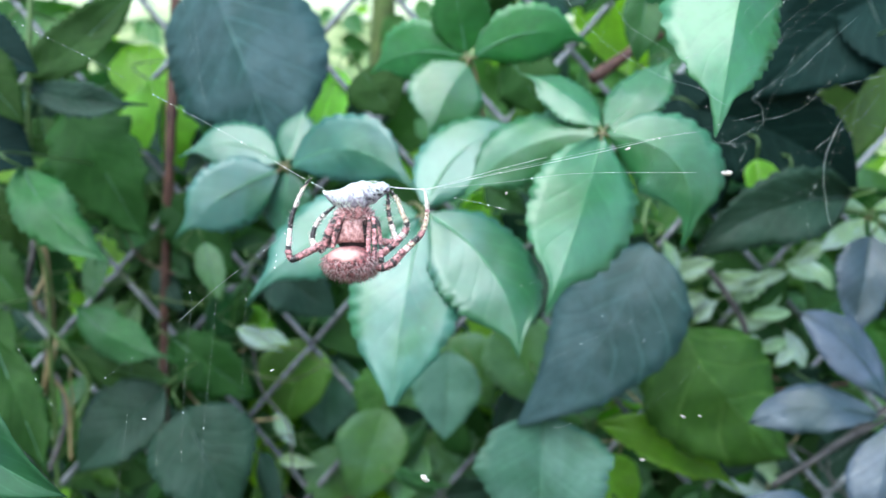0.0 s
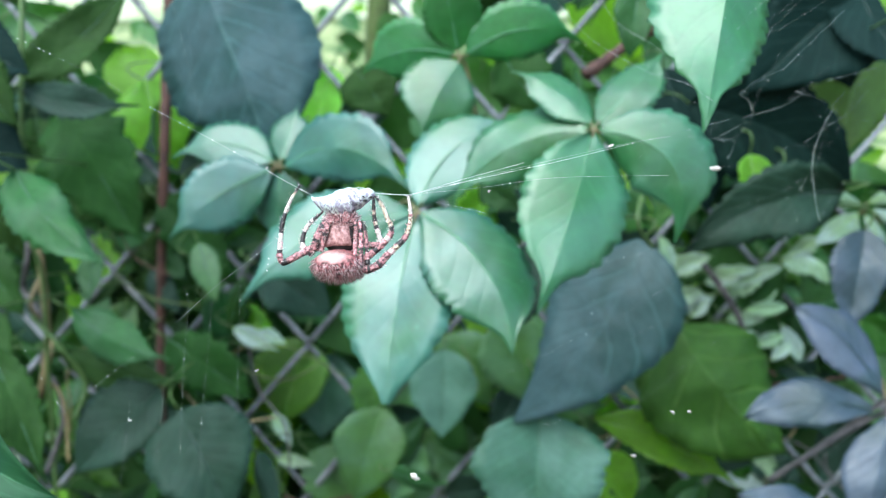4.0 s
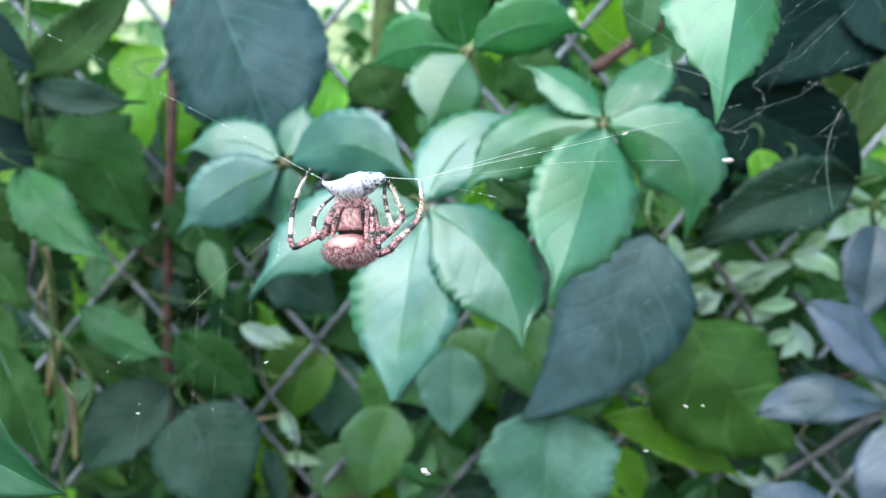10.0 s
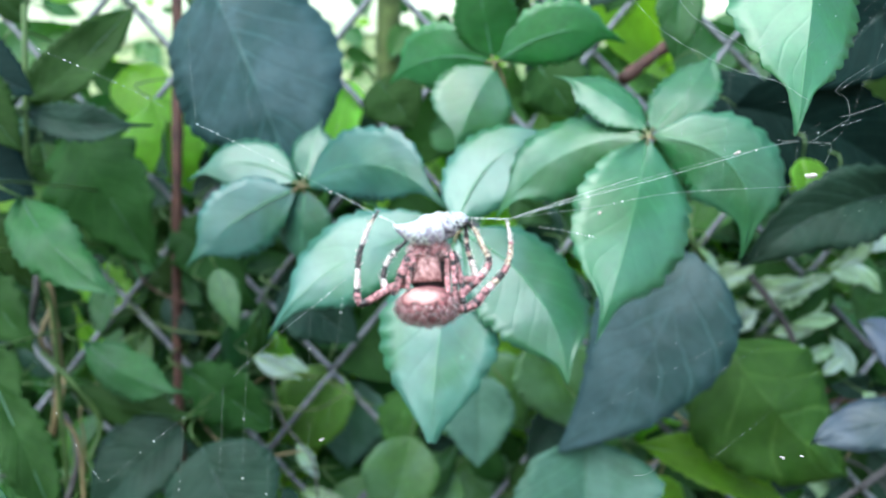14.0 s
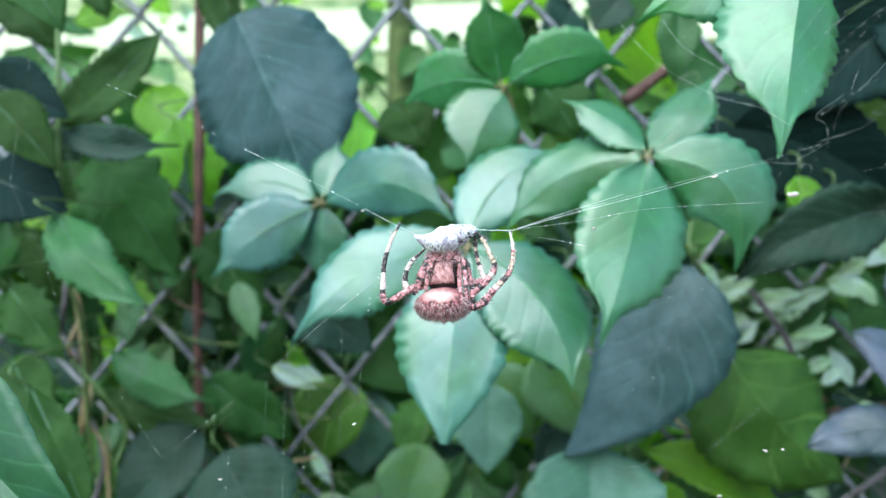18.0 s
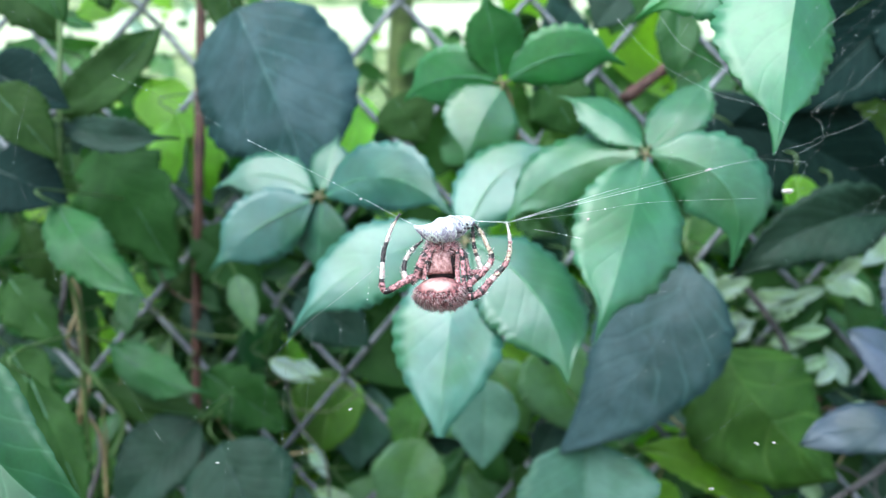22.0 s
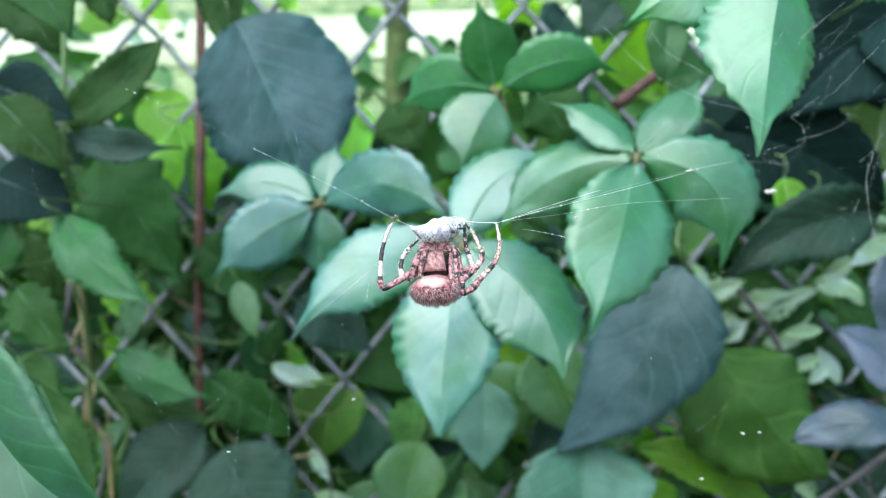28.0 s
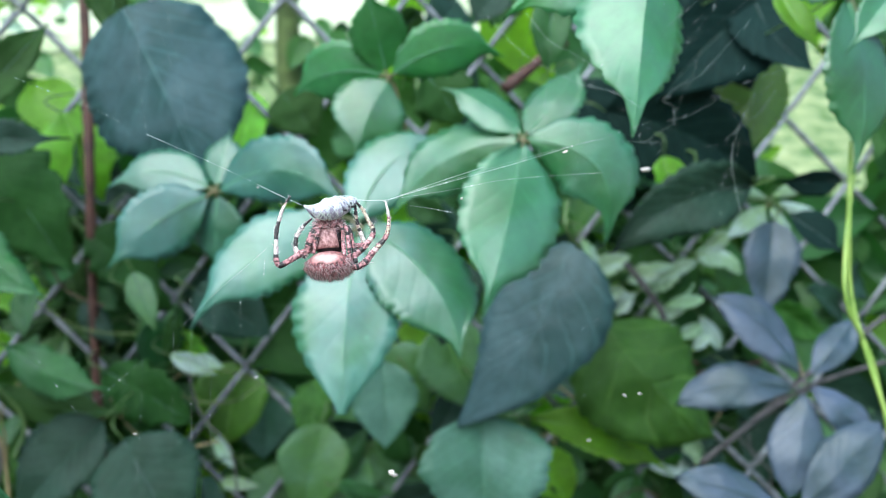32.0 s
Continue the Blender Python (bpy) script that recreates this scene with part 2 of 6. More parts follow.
path_mat = rough_material("sandy_path", (0.26, 0.32, 0.15), (0.58, 0.59, 0.43), 2.5, 0.9, 0.4, dist=0.02)
woods = rough_material("far_woods", (0.02, 0.06, 0.02), (0.50, 0.58, 0.40), 0.9, 0.9, 0.5, dist=0.1)
# dark tone for the unseen ground sheet that cuts bounced light
soil = rough_material("soil", (0.03, 0.025, 0.018), (0.09, 0.07, 0.05), 12, 0.9, 0.6, dist=0.01)
down = rough_material("white_spine", (0.70, 0.55, 0.52), (0.95, 0.85, 0.82), 900, 0.5, 0.2, dist=0.0002)
thin_wrap = rough_material("thin_silk_wrap", (0.05, 0.03, 0.07), (0.80, 0.72, 0.86), 1300, 0.5, 0.8, dist=0.0004)
silk = rough_material("silk", (0.22, 0.19, 0.30), (0.90, 0.89, 0.95), 1000, 0.5, 0.8, dist=0.0004)
def thin_silk(name, clear_share):
    """Single threads: part of the light goes past them."""
    m = rough_material(name, (0.60, 0.66, 0.60), (0.86, 0.9, 0.86), 1500, 0.35, 0.1, dist=0.0001)
    n, l = m.node_tree.nodes, m.node_tree.links
    mix, clear = n.new("ShaderNodeMixShader"), n.new("ShaderNodeBsdfTransparent")
    mix.inputs["Fac"].default_value = clear_share
    l.new(n["Principled BSDF"].outputs[0], mix.inputs[1])
    l.new(clear.outputs[0], mix.inputs[2])
    l.new(mix.outputs[0], n["Material Output"].inputs["Surface"])
    return m


faint, gauze = thin_silk("thin_silk", 0.45), thin_silk("finest_silk", 0.72)
thread = rough_material("thread", (0.70, 0.76, 0.70), (0.9, 0.94, 0.9), 1500, 0.35, 0.1, dist=0.0001)
fur = rough_material("rufous_fur", (0.12, 0.035, 0.032), (0.50, 0.24, 0.22), 900, 0.6, 0.7, dist=0.0003)
shield = rough_material("brown_shield", (0.22, 0.085, 0.085), (0.60, 0.34, 0.33), 1700, 0.38, 0.3, dist=0.0002, span=(0.38, 0.72))
def abdomen_material():
    """Rusty fur below, a pale band with its highlight painted in across the upper rear, broken by grain."""
    m = rough_material("abdomen_skin", (0.04, 0.008, 0.010), (0.44, 0.13, 0.14), 2300, 0.5, 0.8, dist=0.0004, span=(0.38, 0.72))
    n, l = m.node_tree.nodes, m.node_tree.links
    b = n["Principled BSDF"]
    old = b.inputs["Base Color"].links[0].from_socket
    co, sep, gr = n.new("ShaderNodeTexCoord"), n.new("ShaderNodeSeparateXYZ"), n.new("ShaderNodeTexNoise")
    gr.inputs["Scale"].default_value, gr.inputs["Detail"].default_value = 900, 6
    l.new(co.outputs["Object"], sep.inputs[0])
    l.new(co.outputs["Object"], gr.inputs["Vector"])

    def node(op, *ins):
        k = n.new("ShaderNodeMath")
        k.operation = op
        for i, value in enumerate(ins):
            if isinstance(value, (int, float)):
                k.inputs[i].default_value = value
            else:
                l.new(value, k.inputs[i])
        return k.outputs[0]

    side = node("POWER", node("DIVIDE", node("ADD", sep.outputs["X"], 0.0058), 0.0028), 2.0)
    up = node("POWER", node("DIVIDE", node("ADD", sep.outputs["Z"], 0.0029), 0.0010), 2.0)
    away = node("ADD", node("ADD", side, up), node("MULTIPLY", node("SUBTRACT", gr.outputs["Fac"], 0.5), 1.8))
    band = n.new("ShaderNodeMapRange")
    l.new(away, band.inputs["Value"])
    band.inputs["From Min"].default_value, band.inputs["From Max"].default_value = 1.3, 0.2
    mix = n.new("ShaderNodeMixRGB")
    l.new(band.outputs[0], mix.inputs[0])
    l.new(old, mix.inputs[1])
    mix.inputs[2].default_value = (0.68, 0.38, 0.35, 1)
    l.new(mix.outputs[0], b.inputs["Base Color"])
    return m


belly = abdomen_material()
inky = rough_material("dark_band", (0.008, 0.007, 0.008), (0.04, 0.026, 0.028), 2300, 0.5, 0.3, dist=0.0002, span=(0.38, 0.72))
downy = rough_material("pink_down", (0.58, 0.31, 0.33), (0.93, 0.70, 0.71), 900, 0.5, 0.2, dist=0.0002)
rosy = rough_material("rosy_down", (0.14, 0.034, 0.042), (0.74, 0.34, 0.36), 2300, 0.45, 0.3, dist=0.0002, span=(0.34, 0.74))
cream = rough_material("cream_band", (0.36, 0.30, 0.27), (0.80, 0.75, 0.70), 2300, 0.5, 0.3, dist=0.0002, span=(0.38, 0.72))
straw = rough_material("straw_band", (0.30, 0.20, 0.14), (0.78, 0.69, 0.54), 2300, 0.5, 0.3, dist=0.0002, span=(0.38, 0.72))
russet = rough_material("russet_band", (0.03, 0.009, 0.011), (0.58, 0.26, 0.27), 2300, 0.5, 0.4, dist=0.0002, span=(0.38, 0.72))


# ---- building helpers ----
def mesh_ob(name, me, parent=None, m=None, label=""):
    ob = new(name, me)
    if parent is not None:
        ob.parent = parent
    if m is not None:
        ob.matrix_basis = m
    if label:
        ob["label"] = label
    return ob


def part(name, bm, mat, parent=None, label="", m=None, smooth=True):
    """Links a bmesh as one mesh object under a thing or a part."""
    me = bpy.data.meshes.new(name)
    bmesh.ops.recalc_face_normals(bm, faces=bm.faces)
    for f in bm.faces:
        f.smooth = smooth
    bm.to_mesh(me)
    bm.free()
    for k in mat if isinstance(mat, (list, tuple)) else (mat,):
        me.materials.append(k)
    return mesh_ob(name, me, parent, m, label)


def smooth_line(pts, per=6):
    """A smooth line through the points."""
    p = [Vector(q) for q in pts]
    if len(p) < 3:
        return [p[0].lerp(p[1], i / per) for i in range(per + 1)]
    line = []
    for i in range(len(p) - 1):
        a, b, c, d = p[max(i - 1, 0)], p[i], p[i + 1], p[min(i + 2, len(p) - 1)]
        for k in range(per):
            t = k / per
            line.append(0.5 * (2 * b + (c - a) * t + (2 * a - 5 * b + 4 * c - d) * t * t + (3 * b - 3 * c + d - a) * t ** 3))
    return line + [p[-1]]


def tube(bm, pts, radii, sides=6, cap=True, index=None, knots=0.0):
    """A tube along the points; index gives the material of each stretch."""
    rings, n = [], len(pts)
    for i, p in enumerate(pts):
        d = (pts[min(i + 1, n - 1)] - pts[max(i - 1, 0)]).normalized()
        u = d.cross(Vector((0.13, 1, 0.21))).normalized()
        w = d.cross(u)
        r = radii[i] if isinstance(radii, (list, tuple)) else radii
        r *= 1 + knots * noise.noise(p * 400)
        rings.append([bm.verts.new(p + r * (math.cos(a) * u + math.sin(a) * w)) for a in (2 * math.pi * k / sides for k in range(sides))])
    for i in range(n - 1):
        for k in range(sides):
            f = bm.faces.new((rings[i][k], rings[i][(k + 1) % sides], rings[i + 1][(k + 1) % sides], rings[i + 1][k]))
            if index is not None:
                f.material_index = index[i]
    if cap:
        for ring in (rings[0], rings[-1]):
            f = bm.faces.new(ring)
            if index is not None:
                f.material_index = index[0] if ring is rings[0] else index[-1]


# outlines of leaf blades: share of the length, share of the half width
CREEPER = ((0, 0.04), (0.06, 0.30), (0.15, 0.66), (0.28, 0.93), (0.42, 1.0), (0.55, 0.96), (0.65, 0.82), (0.72, 0.60), (0.77, 0.38), (0.82, 0.20), (0.88, 0.11), (0.94, 0.06), (1, 0))
OVATE = ((0, 0.06), (0.05, 0.42), (0.15, 0.8), (0.3, 1.0), (0.45, 0.98), (0.6, 0.83), (0.75, 0.58), (0.87, 0.31), (0.95, 0.11), (1, 0))
ROUND = ((0, 0.25), (0.04, 0.58), (0.12, 0.84), (0.3, 0.98), (0.5, 1.0), (0.65, 0.84), (0.8, 0.54), (0.9, 0.30), (1, 0))
FRESH = ((0, 0.05), (0.08, 0.45), (0.2, 0.85), (0.4, 1.0), (0.52, 0.9), (0.63, 0.72), (0.75, 0.46), (0.82, 0.2), (0.93, 0.07), (1, 0))
BLUNT = ((0, 0.05), (0.1, 0.45), (0.25, 0.8), (0.45, 1.0), (0.6, 0.93), (0.75, 0.68), (0.87, 0.36), (0.94, 0.18), (1, 0.08))
DRIP = ((0, 0.05), (0.08, 0.4), (0.2, 0.8), (0.38, 1.0), (0.55, 0.98), (0.68, 0.85), (0.78, 0.6), (0.85, 0.3), (0.9, 0.14), (1, 0))
TAPER = ((0, 0.1), (0.08, 0.6), (0.2, 0.95), (0.32, 1.0), (0.45, 0.9), (0.6, 0.68), (0.75, 0.43), (0.9, 0.17), (1, 0))
ELLIPSE = ((0, 0.05), (0.1, 0.34), (0.25, 0.72), (0.42, 0.96), (0.55, 1.0), (0.7, 0.86), (0.84, 0.56), (0.94, 0.25), (1, 0))
LOBED = ((0, 0.05), (0.07, 0.45), (0.15, 0.74), (0.21, 0.64), (0.30, 0.98), (0.38, 0.82), (0.47, 0.96), (0.57, 0.70), (0.65, 0.74), (0.77, 0.40), (0.84, 0.38), (0.93, 0.10), (1, 0))
LEAF_RANDOM = random.Random(4)
# how deeply the side veins are pressed into the blade, and how crumpled it is
PUCKER = {"dull_fresh_leaf": 0.6, "dull_dark_leaf": 5.5, "dark_leaf": 3.0, "olive_leaf": 7.0, "slate_leaf": 2.2, "shade_leaf": 3.0, "mid_green_leaf": 3.0}
CRUMPLE = {"shade_leaf": 0.05, "mid_green_leaf": 0.05, "backlit_leaf": 0.03, "dark_leaf": 0.035, "slate_leaf": 0.04, "olive_leaf": 0.04, "blue_green_leaf": 0.03}


def blade_mesh(length, width, mat, form, bend=0.0, bow=0.03, fold=0.28, teeth=0.0007, rows=52, cols=8):
    """A leaf blade of real thickness along +y, with its upper side to +z: toothed, folded on the midrib, puckered between the side veins."""
    rnd = LEAF_RANDOM
    fx, fy = zip(*form)
    ripple, phase, twist = rnd.uniform(0.008, 0.025), rnd.uniform(0, 6.28), rnd.uniform(-0.15, 0.15) if mat.name in ("creeper_leaf", "bluish_creeper_leaf", "fresh_leaf", "sky_blue_green_leaf", "sunlit_creeper_leaf", "dull_fresh_leaf") else rnd.uniform(-0.4, 0.4)
    lop = rnd.uniform(-0.06, 0.06)
    pucker, crumple = PUCKER.get(mat.name, 2.0), CRUMPLE.get(mat.name, 0.018)
    if form is ELLIPSE:
        teeth = 0.0001
    teeth *= min(1, length / 0.055)
    wild = 1 + 22 * max(0, crumple - 0.02)
    verts, uvs = [], []
    for layer in (0, 1):
        for i in range(rows + 1):
            t = i / rows
            half = width / 2 * float(np.interp(t, fx, fy))
            cx, slope = bend * length * 4 * t * (1 - t), bend * 4 * (1 - 2 * t)
            k = math.hypot(1, slope)
            for j in range(cols + 1):
                u = 2 * j / cols - 1
                edge = 0.0
                if j in (0, cols):
                    edge = teeth * (-0.9, 0.0, 0.7, 0.9)[i % 4] * rnd.uniform(0.3, 1.5) * min(1, 5 * t) * (1 if t < 0.76 else 0.12)
                if j in (0, cols):
                    edge += half * 0.08 * wild * noise.noise(Vector((t * 6, u * 3, phase)))
                x = u * (half * (1 + lop * u) + edge)
                z = bow * length * 4 * t * (1 - t) + fold * abs(x) - 0.05 * length * t ** 6
                z += x * twist * t ** 1.5
                z += ripple * length * abs(u) ** 2 * math.sin(7 * t + phase + u)
                z += crumple * length * noise.noise(Vector((u * 1.3 + phase, t * 3.5, phase)))
                z += 0.0018 * pucker * length * math.sin(2 * math.pi * (7 * t - 2.2 * abs(u))) * abs(u) * (1 - abs(u)) * 2.5
                if abs(u) < 1e-6:
                    z -= 0.006 * length * (1 - t)
                verts.append((cx + x / k, t * length - x * slope / k, z - layer * 0.00028))
                uvs.append((0.5 + 0.5 * u, t))
    w, half_n = cols + 1, (rows + 1) * (cols + 1)
    faces = []
    for i in range(rows):
        for j in range(cols):
            a = i * w + j
            faces.append((a, a + 1, a + w + 1, a + w))
            b = a + half_n
            faces.append((b, b + w, b + w + 1, b + 1))
        for a, b in ((i * w, (i + 1) * w), ((i + 1) * w + cols, i * w + cols)):
            faces.append((a, b, b + half_n, a + half_n))
    for j in range(cols):
        faces.append((j + 1, j, j + half_n, j + 1 + half_n))
    me = bpy.data.meshes.new("blade")
    me.from_pydata(verts, [], faces)
    layer = me.uv_layers.new(name="blade")
    flat = np.array(uvs)[np.array([l.vertex_index for l in me.loops])]
    layer.data.foreach_set("uv", flat.ravel().astype(np.float32))
    me.polygons.foreach_set("use_smooth", [True] * len(me.polygons))
    me.materials.append(mat)
    # the crease of the midrib
    crease = me.attributes.new("sharp_edge", "BOOLEAN", "EDGE")
    mids = {i * w + cols // 2 for i in range(rows + 1)}
    crease.data.foreach_set("value", [e.vertices[0] in mids and e.vertices[1] in mids for e in me.edges])
    return me


def leaf_frame(base, tip, roll, up=0.45):
    """A pose at the base whose y runs to the tip and whose z faces the open side of the hedge, turned by roll about the midrib."""
    y = (Vector(tip) - Vector(base)).normalized()
    z = Vector((0, -1, up))
    z = (z - z.dot(y) * y).normalized()
    x = y.cross(z)
    m = Matrix((x, y, z)).transposed().to_4x4()
    m.translation = base
    return m @ pose(0, 0, 0, 0, roll, 0)


def rib(length, bend, bow, r, mat, parent):
    """The midrib that stands out along a blade."""
    bm = bmesh.new()
    pts = []
    for i in range(13):
        t = i / 13
        pts.append(Vector((bend * length * 4 * t * (1 - t), t * length, bow * length * 4 * t * (1 - t) - 0.006 * length * (1 - t) - 0.05 * length * t ** 6)))
    tube(bm, pts, [r * (1 - 0.8 * i / 12) for i in range(13)], 5)
    return part("midrib", bm, mat, parent)


RIB = {}


def compound(label, node, foot):
    """A leaf of several leaflets on one stalk that runs back to its stem."""
    e = new("creeper_leaf")
    e.location = node
    tagged(e, label, "leaf", "creeper leaves on the fence")
    bm = bmesh.new()
    a, b = Vector((0, 0, 0)), Vector(foot) - Vector(node)
    tube(bm, smooth_line([a, a.lerp(b, 0.4) + Vector((0, 0, 0.006)), b], 6), 0.0008, 6)
    part("petiole", bm, redstalk, e, "thin reddish-green leaf stalk")
    return e


def leaflet(c, base, tip, width, mat, bend=0.0, bow=0.03, roll=0.0, fold=-0.15, form=CREEPER):
    base, tip = Vector(base), Vector(tip)
    length = (tip - base).length
    me = blade_mesh(length, width, mat, form, bend, bow, fold)
    m = leaf_frame(base, tip, roll, 0.15)
    m.translation = base - c.location
    ob = mesh_ob("leaflet", me, c, m)
    rib(length, bend, bow, 0.0004, RIB[mat.name], ob)
    bm = bmesh.new()
    tube(bm, [Vector((0, 0, 0)), (base - c.location) * 0.5, base - c.location + (tip - base) * 0.03], 0.0006, 5)
    part("stalklet", bm, greybark if mat.name == "slate_leaf" else redstalk, c)
    return ob


def vine_leaf(label, base, tip, width, mat, bend=0.0, bow=0.03, roll=0.0, fold=0.28, form=CREEPER, foot=None, up=0.45, teeth=0.0007):
    base, tip = Vector(base), Vector(tip)
    length = (tip - base).length
    e = new("vine_leaf")
    e.location = base
    tagged(e, label, "leaf", "single leaves of the hedge")
    m = leaf_frame(base, tip, roll, up)
    m.translation = (0, 0, 0)
    ob = mesh_ob("blade", blade_mesh(length, width, mat, form, bend, bow, fold, teeth), e, m)
    rib(length, bend, bow, 0.00045, RIB[mat.name], ob)
    bm = bmesh.new()
    back = -(tip - base).normalized() * 0.012
    foot = Vector(foot) - base if foot else Vector((base.x, 0.556 if base.y < 0.55 else base.y + 0.05, base.z + 0.004)) - base + back
    tube(bm, smooth_line([Vector((0, 0, 0)), back + Vector((0, 0.004, 0)), foot], 5), 0.00055, 5)
    part("petiole", bm, greenstem, e)
    return e


def vine(name, label, pts, r, mat):
    bm = bmesh.new()
    line = smooth_line(pts, 8)
    tube(bm, line, [r * (1 - 0.15 * i / len(line)) for i in range(len(line))], 8, knots=0.35)
    ob = part(name, bm, mat)
    tagged(ob, label, "stem")
    return ob


for k in (teal, mid, moss, blue):
    RIB[k.name] = rough_material("rib_" + k.name, (0.034, 0.10, 0.045), (0.05, 0.13, 0.06), 300, 0.45, 0.1)
for k in (creeper, sheen, fresh, azure, bright, near_leaf):
    RIB[k.name] = rough_material("rib_" + k.name, (0.06, 0.20, 0.09), (0.10, 0.26, 0.13), 300, 0.45, 0.1)
for k in (dark, slate):
    RIB[k.name] = rough_material("rib_" + k.name, (0.02, 0.045, 0.036), (0.03, 0.062, 0.05), 300, 0.5, 0.1)
RIB[night.name] = RIB[dark.name]
RIB[dusk.name] = rough_material("rib_dusk", (0.04, 0.085, 0.08), (0.06, 0.11, 0.10), 300, 0.5, 0.1)
RIB[olive.name] = rough_material("rib_olive", (0.065, 0.16, 0.025), (0.08, 0.19, 0.03), 300, 0.5, 0.1)
for k in (glow, pale, lit):
    RIB[k.name] = rough_material("rib_" + k.name, (0.20, 0.38, 0.06), (0.30, 0.48, 0.12), 300, 0.5, 0.1)


# ---- ground, slope and far woods ----
def ground_height(x, y):
    rise = 0.0 if y < 1.1 else 3.35 * min(1, (y - 1.1) / 5.6) + 0.08 * max(0, min(y, 40) - 6.7)
    return rise + 0.03 * noise.noise(Vector((x * 0.7, y * 0.7, 0))) * min(1, max(0, y - 1))


def ground_sheet():
    ys = [-60, -20, -6, -2, -1, 0, 0.4, 0.8, 1.1] + [1.1 + 0.25 * i for i in range(1, 30)] + [9, 11, 14, 20, 40, 120, 400, 1500]
    xs = [-1500, -400, -100, -30, -12] + [-6 + 0.5 * i for i in range(25)] + [12, 30, 100, 400, 1500]
    verts = [(x, y, ground_height(x, y)) for y in ys for x in xs]
    w = len(xs)
    faces = [(j * w + i, j * w + i + 1, (j + 1) * w + i + 1, (j + 1) * w + i) for j in range(len(ys) - 1) for i in range(w - 1)]
    me = bpy.data.meshes.new("ground")
    me.from_pydata(verts, [], faces)
    me.materials.append(lawn)
    me.polygons.foreach_set("use_smooth", [True] * len(me.polygons))
    tagged(new("ground", me), "pale sunlit lawn rising behind the fence", "ground", kind="structure")
    bm = bmesh.new()
    rows = []
    for i in range(41):
        x = -10 + 0.5 * i
        rows.append([bm.verts.new((x, y, ground_height(x, y) + 0.02)) for y in (5.3, 5.7, 6.1)])
    for a, b in zip(rows, rows[1:]):
        for k in range(2):
            bm.faces.new((a[k], b[k], b[k + 1], a[k + 1]))
    tagged(part("path", bm, path_mat), "sandy path across the lawn", "path", kind="structure")
    # unseen dark sheet, added so less light bounces up into the hedge
    bm = bmesh.new()
    rows = []
    for i in range(61):
        x = -6 + 0.2 * i
        rows.append([bm.verts.new((x, y + 0.06 * noise.noise(Vector((x * 2, y, 0))), 0.02 + 0.02 * noise.noise(Vector((x * 3, y * 3, 0))))) for y in (-5, -3, -2, -1, -0.5, 0, 0.3, 0.6, 0.9, 1.08)])
    for a, b in zip(rows, rows[1:]):
        for k in range(9):
            bm.faces.new((a[k], b[k], b[k + 1], a[k + 1]))
    tagged(part("bounce_cut_sheet", bm, soil), "unseen dark ground sheet added to cut bounced light under the hedge", "soil", kind="structure")
    bm = bmesh.new()
    rows = []
    for i in range(81):
        x = -40 + i
        rows.append([bm.verts.new((x, 30 + 1.5 * noise.noise(Vector((x * 0.3, z, 0))), 4.5 + z * (1 + 0.15 * noise.noise(Vector((x * 0.6, 5, 0)))))) for z in (0, 2, 4, 6, 8, 10)])
    for a, b in zip(rows, rows[1:]):
        for k in range(5):
            bm.faces.new((a[k], b[k], b[k + 1], a[k + 1]))
    tagged(part("backdrop", bm, woods), "blurred far trees beyond the lawn", "trees", kind="structure")


ground_sheet()

# ---- chain-link fence ----
NODE, HALF_W, HALF_H, FENCE_Y = (-0.0803, 1.2405), 0.0393, 0.0452, 0.556


def fence():
    f = new("chain_link_fence")
    f.location = (0, FENCE_Y, 0)
    tagged(f, "grey galvanised chain-link fence overgrown with creeper", "fence")
    low = -27
    made = {}
    for k in range(-46, 48):
        odd = k % 2
        if odd not in made:
            bm = bmesh.new()
            pts = []
            for j in range(low, 14):
                right = (j + odd) % 2
                z = NODE[1] + j * HALF_H
                x = HALF_W if right else 0
                sgn = 1 if right else -1
                pts.append(Vector((x - sgn * 0.0045, -0.0021 * sgn, z - 0.005)))
                pts.append(Vector((x + sgn * 0.0012, 0.0010, z)))
                pts.append(Vector((x - sgn * 0.0045, 0.0021 * sgn, z + 0.005)))
            tube(bm, pts, 0.0019, 7)
            made[odd] = part("wire", bm, zinc, f, m=pose(NODE[0] + k * HALF_W, 0, 0))
        else:
            mesh_ob("wire", made[odd].data, f, pose(NODE[0] + k * HALF_W, 0, 0))


fence()

# ---- hedge ----
# creeper leaves of several leaflets in front of the fence
c = compound("five-part mid-green creeper leaf with toothed leaflets beside the web", (0.0578, 0.322, 1.3439), (0.0655, 0.4, 1.336))
leaflet(c, (0.0571, 0.32, 1.3424), (0.0349, 0.296, 1.2793), 0.0375, creeper, bend=0.0, bow=0.05, roll=-8)
leaflet(c, (0.0591, 0.322, 1.3434), (0.0852, 0.318, 1.301), 0.0316, creeper, bend=-0.30, bow=0.06, roll=12, fold=-0.32)
leaflet(c, (0.0563, 0.323, 1.3438), (0.0055, 0.335, 1.3183), 0.0270, creeper, bend=0.12, bow=0.05, roll=10, fold=-0.32)
leaflet(c, (0.0573, 0.324, 1.3458), (0.0287, 0.335, 1.3684), 0.0178, creeper, bend=0.05, roll=18)
leaflet(c, (0.059, 0.324, 1.3457), (0.0885, 0.345, 1.3775), 0.0204, creeper, bend=0.04, roll=-20)
c = compound("five-part mid-green creeper leaf with toothed leaflets hanging behind the spider", (-0.0064, 0.33, 1.3148), (-0.0222, 0.42, 1.313))
